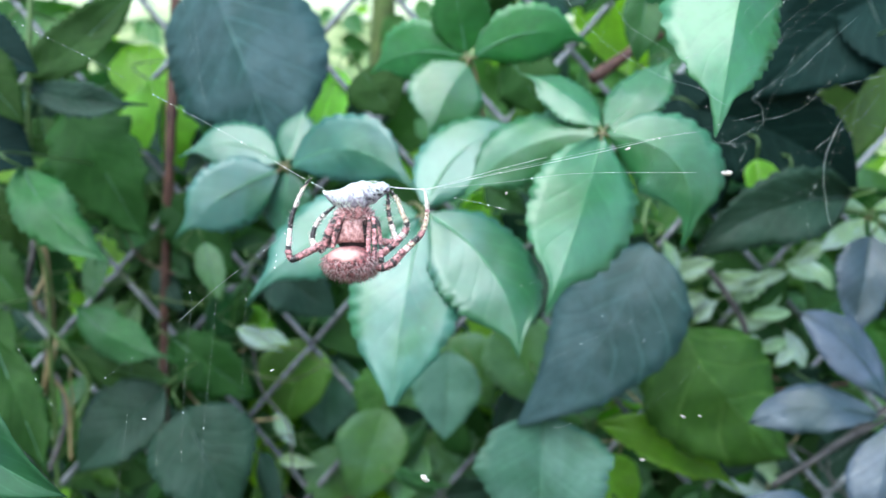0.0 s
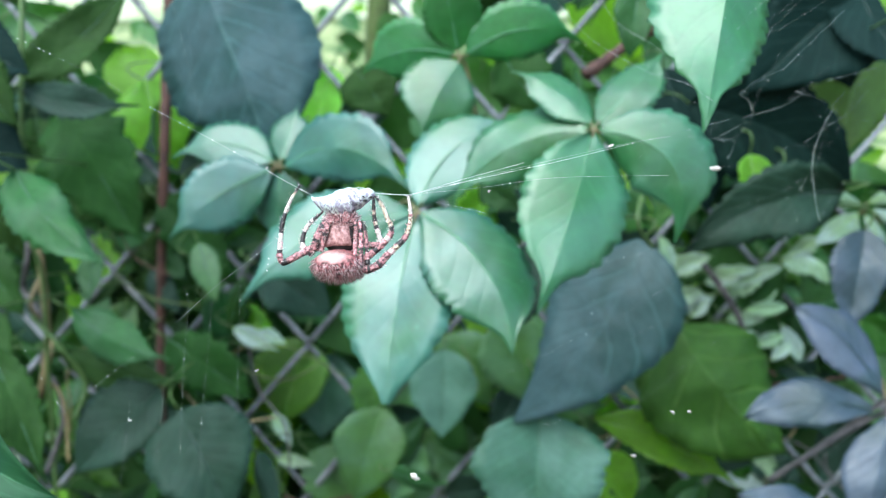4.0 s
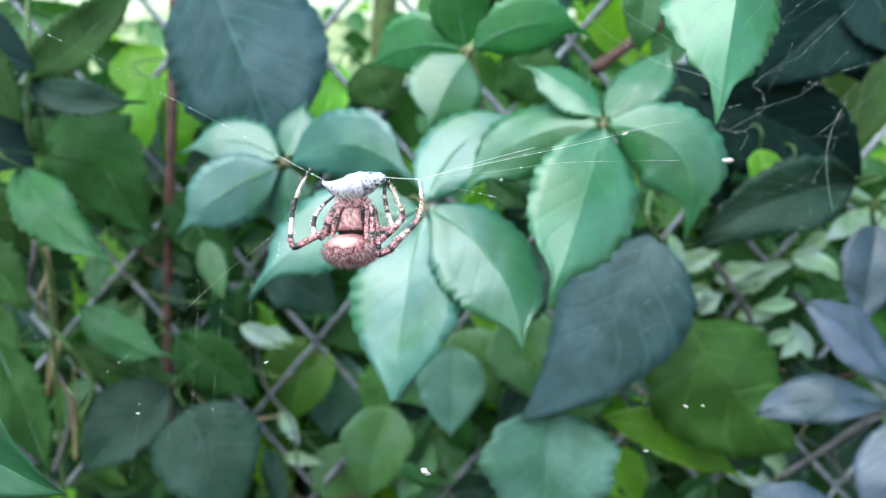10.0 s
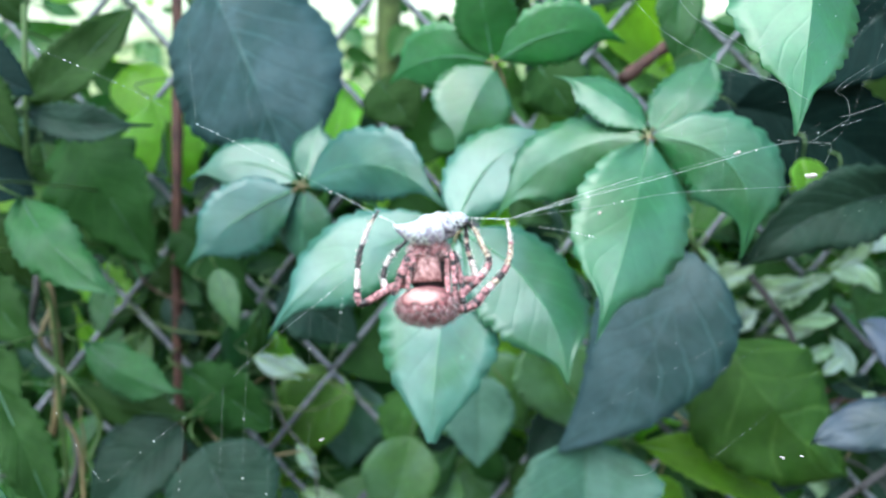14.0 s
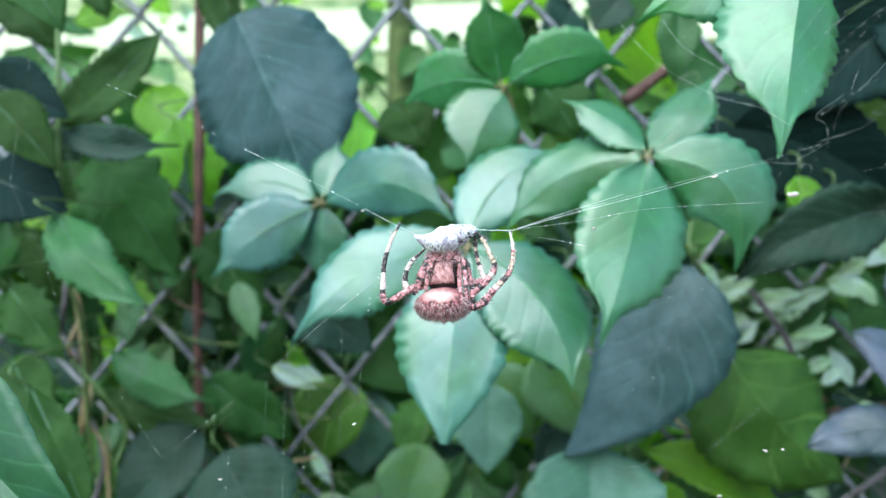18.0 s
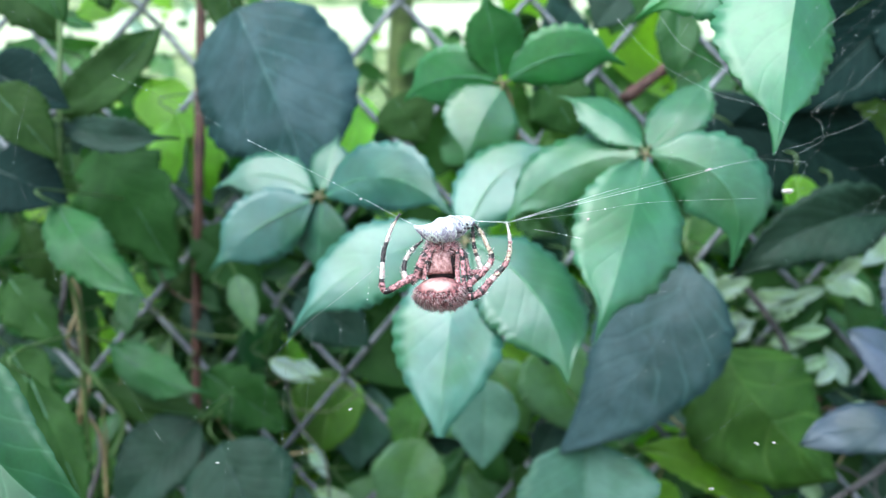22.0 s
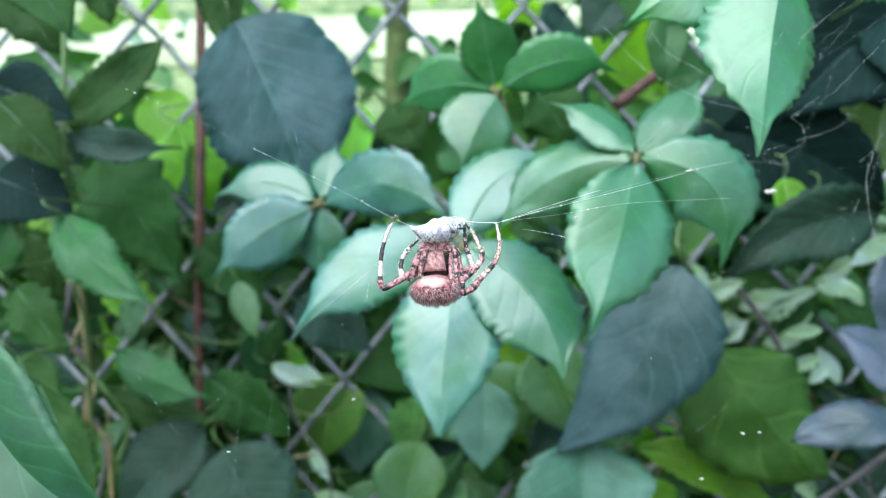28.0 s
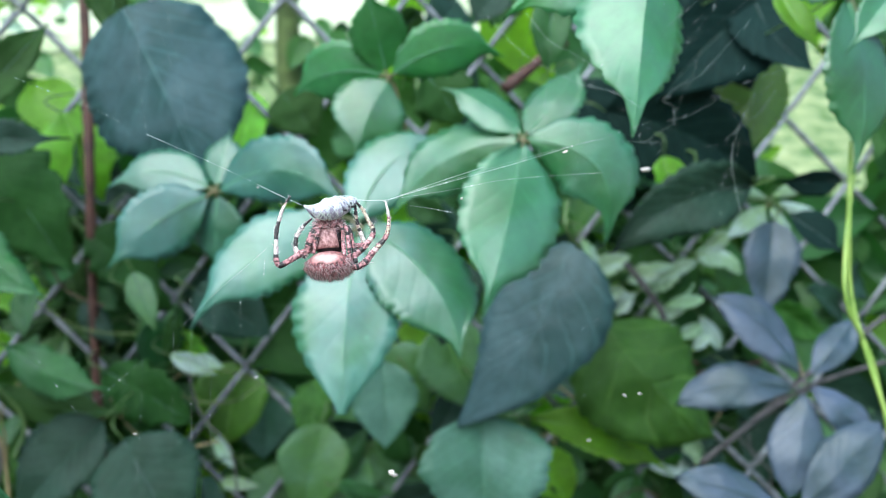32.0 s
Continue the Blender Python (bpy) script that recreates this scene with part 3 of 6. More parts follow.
leaflet(c, (-0.0076, 0.328, 1.3126), (-0.0171, 0.306, 1.2485), 0.0389, sheen, bend=0.02, bow=0.04, roll=-3, form=BLUNT)
leaflet(c, (-0.0049, 0.328, 1.3143), (0.0278, 0.312, 1.2646), 0.0379, sheen, bend=-0.12, bow=0.05, roll=-18, form=DRIP)
leaflet(c, (-0.0085, 0.33, 1.314), (-0.0716, 0.322, 1.2818), 0.0291, sheen, bend=0.12, bow=0.05, roll=8)
leaflet(c, (-0.0064, 0.345, 1.3174), (0.0363, 0.365, 1.3522), 0.0295, sheen, bend=-0.15, bow=0.04, roll=-12)
c = compound("five-part mid-green creeper leaf with toothed leaflets with bluish sheen", (-0.0699, 0.398, 1.3375), (-0.0911, 0.46, 1.3331))
leaflet(c, (-0.0719, 0.398, 1.339), (-0.1195, 0.405, 1.3426), 0.0231, azure, bend=0.14, bow=0.05, roll=15)
leaflet(c, (-0.0724, 0.398, 1.3355), (-0.1177, 0.392, 1.305), 0.0303, azure, bend=0.06, bow=0.05, roll=-8)
leaflet(c, (-0.0685, 0.399, 1.335), (-0.0722, 0.405, 1.301), 0.0243, azure, roll=10)
leaflet(c, (-0.0683, 0.398, 1.3395), (-0.0623, 0.41, 1.3669), 0.0183, azure, roll=-15)
leaflet(c, (-0.0673, 0.398, 1.337), (-0.0101, 0.372, 1.3234), 0.0297, azure, bend=-0.20, bow=0.05, roll=12)
c = compound("five-part mid-green creeper leaf with toothed leaflets catching light from above", (0.0101, 0.376, 1.3806), (0.0174, 0.385, 1.3568))
leaflet(c, (0.0106, 0.375, 1.378), (-0.0055, 0.368, 1.3455), 0.0320, creeper, bend=0.06, bow=0.05, roll=-5)
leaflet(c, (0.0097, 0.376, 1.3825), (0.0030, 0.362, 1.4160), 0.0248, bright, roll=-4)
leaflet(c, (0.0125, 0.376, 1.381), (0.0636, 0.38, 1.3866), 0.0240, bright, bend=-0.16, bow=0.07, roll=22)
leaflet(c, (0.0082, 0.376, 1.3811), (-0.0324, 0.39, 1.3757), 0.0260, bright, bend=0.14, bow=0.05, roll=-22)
c = compound("large fresh green creeper leaf close to the web", (0.0849, 0.24, 1.3873), (0.1517, 0.4, 1.4545))
leaflet(c, (0.0845, 0.239, 1.3857), (0.0716, 0.224, 1.3326), 0.0345, fresh, bend=0.04, bow=0.04, roll=-10, fold=-0.38, form=FRESH)
leaflet(c, (0.0817, 0.24, 1.3838), (0.0395, 0.243, 1.3709), 0.0248, fresh, bend=0.10, bow=0.05, roll=-4)
leaflet(c, (0.088, 0.24, 1.3869), (0.1373, 0.25, 1.3744), 0.0204, fresh, bend=-0.10, bow=0.05, roll=8)
leaflet(c, (0.0872, 0.242, 1.3895), (0.114, 0.26, 1.4229), 0.0194, fresh, roll=-10)
leaflet(c, (0.0839, 0.242, 1.3896), (0.0704, 0.26, 1.4226), 0.0194, fresh, roll=10)
c = compound("creeper leaf with a long drooping leaflet over the gap", (0.1781, 0.3, 1.3899), (0.2396, 0.4, 1.4429))
leaflet(c, (0.1779, 0.3, 1.387), (0.176, 0.296, 1.3221), 0.0330, creeper, bend=-0.05, roll=-20)
leaflet(c, (0.1758, 0.3, 1.3888), (0.1609, 0.31, 1.402), 0.0197, creeper)
leaflet(c, (0.1834, 0.3, 1.373), (0.2091, 0.3, 1.3928), 0.0193, creeper, roll=10)
leaflet(c, (0.1807, 0.3, 1.3902), (0.2054, 0.3, 1.4035), 0.0193, creeper)
# silvery five-part leaves low on the right
c = compound("dull bluish-green compound leaf with pale sheen", (0.1924, 0.386, 1.2332), (0.2216, 0.46, 1.231))
leaflet(c, (0.1875, 0.386, 1.2294), (0.131, 0.383, 1.2283), 0.0229, slate, bend=0.06, bow=0.08, roll=25, form=ELLIPSE)
leaflet(c, (0.1904, 0.386, 1.2365), (0.1562, 0.392, 1.2747), 0.0247, slate, bend=0.06, bow=0.06, roll=20, form=ELLIPSE)
leaflet(c, (0.1909, 0.384, 1.2268), (0.1762, 0.372, 1.1835), 0.0265, slate, bow=0.06, roll=6, form=ELLIPSE)
leaflet(c, (0.1959, 0.386, 1.2298), (0.2221, 0.38, 1.2006), 0.0179, slate, bow=0.05, roll=-10, form=ELLIPSE)
leaflet(c, (0.1973, 0.388, 1.2347), (0.2287, 0.4, 1.2588), 0.0168, slate, roll=-20, form=ELLIPSE)
c = compound("dull bluish-green compound leaf near the ground side", (0.1749, 0.37, 1.1784), (0.2242, 0.46, 1.1327))
leaflet(c, (0.1698, 0.37, 1.1801), (0.1244, 0.37, 1.1987), 0.0231, slate, bow=0.07, roll=20, form=ELLIPSE)
leaflet(c, (0.1801, 0.37, 1.1792), (0.2223, 0.375, 1.2136), 0.0266, slate, bow=0.06, roll=-8, form=ELLIPSE)
leaflet(c, (0.1772, 0.37, 1.1745), (0.193, 0.36, 1.1415), 0.0238, slate, form=ELLIPSE)
leaflet(c, (0.1733, 0.37, 1.1748), (0.143, 0.36, 1.1514), 0.0238, slate, form=ELLIPSE)
c = compound("small pale variegated leaf rosette", (0.2203, 0.47, 1.3185), (0.255, 0.52, 1.2975))
leaflet(c, (0.2191, 0.47, 1.3207), (0.1889, 0.47, 1.3313), 0.0072, pale, form=ELLIPSE)
leaflet(c, (0.2222, 0.47, 1.318), (0.2499, 0.47, 1.3081), 0.0072, pale, form=ELLIPSE)
leaflet(c, (0.2207, 0.47, 1.3156), (0.2292, 0.465, 1.295), 0.0090, pale, form=ELLIPSE)
leaflet(c, (0.2182, 0.47, 1.3164), (0.1937, 0.465, 1.3004), 0.0108, pale, form=ELLIPSE)
leaflet(c, (0.2218, 0.47, 1.3212), (0.2489, 0.475, 1.3287), 0.0079, pale, form=ELLIPSE)
leaflet(c, (0.2175, 0.47, 1.3158), (0.206, 0.465, 1.2934), 0.0090, pale, form=ELLIPSE)
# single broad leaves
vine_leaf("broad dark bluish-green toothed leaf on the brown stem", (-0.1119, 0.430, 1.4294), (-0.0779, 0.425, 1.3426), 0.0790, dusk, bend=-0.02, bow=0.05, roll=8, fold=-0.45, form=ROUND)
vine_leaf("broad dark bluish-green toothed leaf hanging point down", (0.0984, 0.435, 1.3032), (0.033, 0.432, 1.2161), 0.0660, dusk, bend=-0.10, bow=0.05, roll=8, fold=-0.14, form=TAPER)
vine_leaf("broad yellow-green leaf with folded veins", (0.1239, 0.470, 1.2595), (0.1778, 0.460, 1.1944), 0.0720, olive, bend=0.10, bow=0.06, roll=4, fold=-0.3, form=OVATE)
vine_leaf("narrow yellow-green leaf behind a wire", (0.0812, 0.48, 1.2083), (0.16, 0.48, 1.1715), 0.0254, glow, bend=-0.05)
vine_leaf("rounded mid-green leaf hanging from the fence", (-0.0351, 0.535, 1.2054), (-0.0512, 0.53, 1.1503), 0.0427, moss, bow=0.04, form=OVATE)
vine_leaf("broad dark bluish-green toothed leaf in the lower hedge", (0.0489, 0.44, 1.22), (0.0455, 0.43, 1.1585), 0.0639, blue, bow=0.08, roll=6, form=OVATE)
vine_leaf("round dark leaf in the shade", (0.0028, 0.5, 1.2441), (0.0006, 0.5, 1.1943), 0.0377, blue, form=OVATE)
vine_leaf("dark leaf behind the fence", (-0.0689, 0.585, 1.2311), (-0.0767, 0.585, 1.1762), 0.0438, blue, form=OVATE)
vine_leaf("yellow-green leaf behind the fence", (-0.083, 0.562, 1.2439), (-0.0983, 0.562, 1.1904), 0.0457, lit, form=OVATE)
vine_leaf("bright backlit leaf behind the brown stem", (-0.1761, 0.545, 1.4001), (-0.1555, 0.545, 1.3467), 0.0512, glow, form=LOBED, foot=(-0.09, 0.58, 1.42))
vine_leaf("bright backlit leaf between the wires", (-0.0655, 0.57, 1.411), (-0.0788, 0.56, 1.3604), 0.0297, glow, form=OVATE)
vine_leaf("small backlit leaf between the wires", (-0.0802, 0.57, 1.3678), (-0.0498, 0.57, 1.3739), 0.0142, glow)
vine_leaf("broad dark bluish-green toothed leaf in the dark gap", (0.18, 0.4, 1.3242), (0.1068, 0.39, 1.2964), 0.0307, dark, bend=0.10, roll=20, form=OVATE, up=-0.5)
vine_leaf("broad toothed leaf over the bright gap, deep shade in its colour", (0.1956, 0.42, 1.4232), (0.2146, 0.4, 1.3783), 0.0333, night, bend=0.1, form=OVATE, up=-0.5)
vine_leaf("broad toothed leaf high in the hollow, deep shade in its colour", (0.2171, 0.42, 1.4288), (0.1455, 0.42, 1.3699), 0.0612, night, bend=0.05, form=OVATE, up=-0.2)
vine_leaf("broad toothed leaf bounding the backlit leaf, deep shade in its colour", (0.1228, 0.44, 1.369), (0.202, 0.44, 1.3273), 0.0545, night, bend=-0.08, form=OVATE, up=-0.4)
vine_leaf("broad toothed leaf behind the near leaf, deep shade in its colour", (0.1845, 0.46, 1.4404), (0.1494, 0.46, 1.3369), 0.0551, night, form=OVATE, up=-0.4)
vine_leaf("broad toothed leaf deep in the hollow, deep shade in its colour", (0.1705, 0.47, 1.4228), (0.1894, 0.47, 1.3653), 0.0415, night, form=OVATE, up=-0.4)
vine_leaf("broad toothed leaf under the near leaf, deep shade in its colour", (0.1197, 0.48, 1.3927), (0.1433, 0.48, 1.3172), 0.0514, night, form=OVATE, up=-0.4)
vine_leaf("broad toothed leaf over the hollow, deep shade in its colour", (0.1712, 0.43, 1.4356), (0.198, 0.43, 1.3742), 0.0525, night, form=OVATE, up=-0.4)
vine_leaf("dull green leaf at the top of the hedge", (0.0942, 0.52, 1.4658), (0.0795, 0.52, 1.4329), 0.0397, teal, form=LOBED)
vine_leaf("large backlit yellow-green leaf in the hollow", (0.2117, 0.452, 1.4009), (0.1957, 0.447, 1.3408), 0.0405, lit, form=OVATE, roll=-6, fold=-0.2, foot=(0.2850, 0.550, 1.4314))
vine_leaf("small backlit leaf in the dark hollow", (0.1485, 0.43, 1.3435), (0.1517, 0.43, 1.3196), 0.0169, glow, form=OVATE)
vine_leaf("small pale leaf in the dark hollow", (0.1631, 0.43, 1.3342), (0.1636, 0.43, 1.3206), 0.0093, pale, form=OVATE)
vine_leaf("broad toothed leaf above the rosette, deep shade in its colour", (0.2519, 0.45, 1.3265), (0.2098, 0.44, 1.3277), 0.0143, night, up=-0.5)
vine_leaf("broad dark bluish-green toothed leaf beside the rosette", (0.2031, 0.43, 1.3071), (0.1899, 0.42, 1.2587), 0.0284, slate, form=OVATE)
vine_leaf("broad toothed leaf near the climbing stems, deep shade in its colour", (0.2117, 0.43, 1.3101), (0.2354, 0.42, 1.2877), 0.0191, night)
vine_leaf("small yellow-green leaf in the dark gap", (0.1732, 0.5, 1.3458), (0.1723, 0.5, 1.3235), 0.0146, glow, form=OVATE)
vine_leaf("yellow-green leaf at the hedge top", (0.1715, 0.34, 1.4015), (0.1841, 0.33, 1.3727), 0.0154, glow, bend=0.1)
vine_leaf("pale leaf catching the sky", (0.1877, 0.28, 1.3878), (0.1597, 0.27, 1.3613), 0.0147, creeper)
vine_leaf("large dull green leaf standing out from the hedge", (-0.1301, 0.206, 1.2954), (-0.0857, 0.196, 1.2461), 0.0292, near_leaf, bend=0.13, bow=0.04, roll=-10, fold=0.45, up=0.0, form=OVATE, teeth=0.0002, foot=(-0.3, 0.34, 1.22))
vine_leaf("mid-green leaf with drooping point", (-0.1735, 0.372, 1.3342), (-0.1310, 0.352, 1.2963), 0.0229, mid, bend=0.08, bow=0.06, roll=-12, fold=-0.3, form=OVATE)
vine_leaf("thin dark leaf seen nearly edge-on", (-0.1831, 0.4, 1.3722), (-0.131, 0.398, 1.3653), 0.0157, dark, bend=0.08, bow=0.06, roll=10)
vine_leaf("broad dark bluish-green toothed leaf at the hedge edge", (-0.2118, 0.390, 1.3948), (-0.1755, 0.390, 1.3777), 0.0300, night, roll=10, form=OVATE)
vine_leaf("green leaf on the side stem, shade put into its colour", (-0.1995, 0.370, 1.3834), (-0.1718, 0.370, 1.3524), 0.0255, teal, roll=-8, form=OVATE)
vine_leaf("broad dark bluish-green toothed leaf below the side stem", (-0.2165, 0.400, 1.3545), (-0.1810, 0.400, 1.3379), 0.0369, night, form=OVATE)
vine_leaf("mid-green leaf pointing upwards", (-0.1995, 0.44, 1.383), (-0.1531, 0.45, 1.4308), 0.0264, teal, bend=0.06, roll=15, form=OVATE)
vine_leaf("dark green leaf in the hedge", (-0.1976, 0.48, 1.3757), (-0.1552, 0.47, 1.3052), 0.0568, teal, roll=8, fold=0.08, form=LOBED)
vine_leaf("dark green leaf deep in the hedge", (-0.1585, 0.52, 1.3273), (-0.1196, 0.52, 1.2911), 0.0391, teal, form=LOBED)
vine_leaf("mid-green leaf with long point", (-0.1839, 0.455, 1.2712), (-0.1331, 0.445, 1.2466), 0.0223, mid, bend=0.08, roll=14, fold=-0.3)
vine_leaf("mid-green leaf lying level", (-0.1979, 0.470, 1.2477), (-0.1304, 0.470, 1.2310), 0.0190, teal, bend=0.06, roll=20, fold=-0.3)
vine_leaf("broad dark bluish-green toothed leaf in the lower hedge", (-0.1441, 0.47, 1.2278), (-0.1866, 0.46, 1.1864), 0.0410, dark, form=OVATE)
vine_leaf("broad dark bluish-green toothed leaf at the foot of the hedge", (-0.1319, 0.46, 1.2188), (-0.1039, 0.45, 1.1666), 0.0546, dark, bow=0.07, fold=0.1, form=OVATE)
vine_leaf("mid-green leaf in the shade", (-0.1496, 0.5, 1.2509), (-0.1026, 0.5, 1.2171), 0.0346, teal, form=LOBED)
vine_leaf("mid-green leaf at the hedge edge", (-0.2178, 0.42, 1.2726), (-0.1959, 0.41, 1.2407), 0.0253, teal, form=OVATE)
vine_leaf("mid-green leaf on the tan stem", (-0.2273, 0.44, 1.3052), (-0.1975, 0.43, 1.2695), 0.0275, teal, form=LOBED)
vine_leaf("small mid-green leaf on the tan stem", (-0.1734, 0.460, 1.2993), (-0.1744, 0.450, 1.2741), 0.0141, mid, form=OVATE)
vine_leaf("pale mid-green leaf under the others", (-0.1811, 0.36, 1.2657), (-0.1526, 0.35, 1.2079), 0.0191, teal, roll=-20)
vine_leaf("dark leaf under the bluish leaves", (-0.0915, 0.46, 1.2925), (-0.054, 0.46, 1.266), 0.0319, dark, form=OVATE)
vine_leaf("mid-green leaf above the brown stem", (-0.1181, 0.45, 1.4761), (-0.1171, 0.44, 1.4158), 0.0419, teal, roll=30, form=OVATE)
vine_leaf("bright leaf against the lawn", (-0.2244, 0.52, 1.4543), (-0.1918, 0.52, 1.4597), 0.0227, glow)
vine_leaf("dull leaf at the hedge top", (-0.1712, 0.33, 1.4339), (-0.1484, 0.32, 1.3962), 0.0270, teal, form=OVATE)
vine_leaf("small leaf against the lawn", (-0.0996, 0.5, 1.4671), (-0.1, 0.5, 1.453), 0.0100, glow, form=OVATE)
vine_leaf("pale leaf hanging in the gap", (-0.001, 0.42, 1.4588), (-0.0006, 0.42, 1.4342), 0.0169, creeper, form=OVATE)
vine_leaf("mid-green leaf on a thin stalk", (0.0252, 0.47, 1.4537), (0.0487, 0.47, 1.4559), 0.0177, creeper)
vine_leaf("dark leaf behind the upper creeper", (0.0803, 0.48, 1.4454), (0.0642, 0.48, 1.4275), 0.0270, dark, form=OVATE)
vine_leaf("dull green leaf hanging down", (0.0901, 0.4, 1.4174), (0.0859, 0.4, 1.3839), 0.0192, mid, form=OVATE)
vine_leaf("light green leaf hanging between the wires", (-0.1239, 0.470, 1.3034), (-0.1137, 0.465, 1.2729), 0.0150, moss, fold=-0.2, form=OVATE)
vine_leaf("pale leaf on the fence", (-0.1179, 0.520, 1.2547), (-0.0914, 0.520, 1.2406), 0.0108, pale, roll=10)
vine_leaf("dark leaf behind the near leaves", (0.0421, 0.46, 1.3001), (0.0331, 0.46, 1.2537), 0.0377, dark, form=OVATE)
vine_leaf("dark leaf behind the hanging leaf", (0.0369, 0.52, 1.2605), (0.0561, 0.52, 1.2081), 0.0457, moss, form=OVATE)
vine_leaf("mid-green leaf low in the hedge", (-0.0313, 0.56, 1.1875), (0.014, 0.56, 1.138), 0.0525, moss, form=OVATE)
vine_leaf("yellow-green leaf low in the hedge", (0.0905, 0.52, 1.1817), (0.1079, 0.52, 1.1489), 0.0294, glow, form=OVATE)
vine_leaf("dark leaf behind the upper creeper", (0.0329, 0.44, 1.392), (0.0493, 0.44, 1.3669), 0.0334, teal, form=OVATE)
vine_leaf("green leaf behind the upper creeper", (-0.0412, 0.46, 1.3906), (-0.024, 0.46, 1.3673), 0.0319, teal, form=OVATE)
vine_leaf("small pale variegated leaf in the hedge", (0.1398, 0.545, 1.2708), (0.1537, 0.538, 1.2592), 0.0123, pale, form=ELLIPSE)
vine_leaf("small pale variegated leaf in the hedge", (0.1582, 0.545, 1.2765), (0.1788, 0.538, 1.2834), 0.0135, pale, form=ELLIPSE)
vine_leaf("small pale variegated leaf in the hedge", (0.1711, 0.545, 1.2544), (0.1943, 0.538, 1.2585), 0.0123, pale, form=ELLIPSE)
vine_leaf("small pale variegated leaf in the hedge", (0.2018, 0.545, 1.2769), (0.1843, 0.538, 1.2647), 0.0111, pale, form=ELLIPSE)
vine_leaf("small pale variegated leaf in the hedge", (0.1882, 0.545, 1.2389), (0.2031, 0.538, 1.2465), 0.0093, pale, form=ELLIPSE)
vine_leaf("small pale variegated leaf in the hedge", (0.1488, 0.545, 1.2455), (0.1365, 0.538, 1.2550), 0.0105, pale, form=ELLIPSE)
vine_leaf("small pale variegated leaf in the hedge", (0.2139, 0.545, 1.2939), (0.2297, 0.538, 1.2764), 0.0105, pale, form=ELLIPSE)
vine_leaf("small pale variegated leaf in the hedge", (0.2037, 0.545, 1.2519), (0.2135, 0.538, 1.2297), 0.0111, pale, form=ELLIPSE)
vine_leaf("pale leaf catching the light in the hedge", (0.1381, 0.545, 1.2832), (0.1609, 0.538, 1.2933), 0.0158, pale, form=LOBED)
vine_leaf("pale leaf catching the light in the hedge", (0.1698, 0.545, 1.2715), (0.1964, 0.538, 1.2847), 0.0183, pale, form=LOBED)
vine_leaf("pale leaf catching the light in the hedge", (0.1359, 0.545, 1.2622), (0.1628, 0.538, 1.2688), 0.0153, pale, form=LOBED)
vine_leaf("pale leaf catching the light in the hedge", (0.1785, 0.545, 1.2557), (0.1982, 0.538, 1.2656), 0.0163, pale, form=LOBED)
vine_leaf("pale leaf catching the light in the hedge", (0.2045, 0.545, 1.2909), (0.2248, 0.538, 1.2810), 0.0158, pale, form=LOBED)
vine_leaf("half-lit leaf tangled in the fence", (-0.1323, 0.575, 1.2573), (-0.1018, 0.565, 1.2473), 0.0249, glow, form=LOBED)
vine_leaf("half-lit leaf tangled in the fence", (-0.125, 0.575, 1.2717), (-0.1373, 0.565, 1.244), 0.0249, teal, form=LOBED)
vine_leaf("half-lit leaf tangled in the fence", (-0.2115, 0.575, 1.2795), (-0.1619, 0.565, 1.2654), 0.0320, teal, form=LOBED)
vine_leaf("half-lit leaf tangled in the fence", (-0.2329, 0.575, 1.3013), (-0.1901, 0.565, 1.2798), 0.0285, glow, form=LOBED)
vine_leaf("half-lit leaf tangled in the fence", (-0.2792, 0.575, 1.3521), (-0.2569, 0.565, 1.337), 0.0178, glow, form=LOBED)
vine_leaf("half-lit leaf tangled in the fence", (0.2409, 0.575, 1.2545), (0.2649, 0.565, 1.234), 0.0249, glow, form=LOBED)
vine_leaf("half-lit leaf tangled in the fence", (-0.2001, 0.575, 1.3226), (-0.1758, 0.565, 1.2903), 0.0320, teal, form=LOBED)
vine_leaf("green leaf between the wires", (0.0008, 0.545, 1.2451), (0.0312, 0.545, 1.2038), 0.0409, moss, form=OVATE)
vine_leaf("green leaf low between the wires", (-0.0067, 0.56, 1.1839), (0.0316, 0.56, 1.1485), 0.0385, moss, form=LOBED)
vine_leaf("green leaf under the hanging leaf", (-0.0806, 0.56, 1.1738), (-0.0492, 0.56, 1.1384), 0.0385, moss, form=LOBED)
vine_leaf("pale leaf scrap in the fence", (-0.101, 0.55, 1.2004), (-0.0895, 0.55, 1.1796), 0.0103, pale, form=LOBED)
vine_leaf("pale leaf scrap in the fence", (-0.0999, 0.55, 1.172), (-0.0757, 0.55, 1.1684), 0.0089, pale, form=LOBED)
vine_leaf("pale leaf scrap in the fence", (-0.1095, 0.55, 1.2488), (-0.0923, 0.55, 1.2418), 0.0096, pale, form=LOBED)
vine_leaf("dark green lobed leaf against the lawn", (-0.2599, 0.5, 1.4801), (-0.2254, 0.5, 1.4334), 0.0439, teal, form=LOBED)
vine_leaf("dark green leaf at the top of the hedge", (-0.2054, 0.5, 1.4815), (-0.198, 0.5, 1.4492), 0.0282, teal, form=LOBED)
vine_leaf("dark leaf low behind the side stem", (-0.2255, 0.47, 1.4149), (-0.247, 0.47, 1.3825), 0.0355, dark, form=OVATE)
vine_leaf("small pale variegated leaf in the hedge", (0.1279, 0.530, 1.3047), (0.1349, 0.526, 1.2858), 0.0105, pale, roll=-25, form=ELLIPSE)
vine_leaf("small pale variegated leaf in the hedge", (0.1314, 0.530, 1.2659), (0.1516, 0.526, 1.2731), 0.0117, pale, roll=12, form=ELLIPSE)
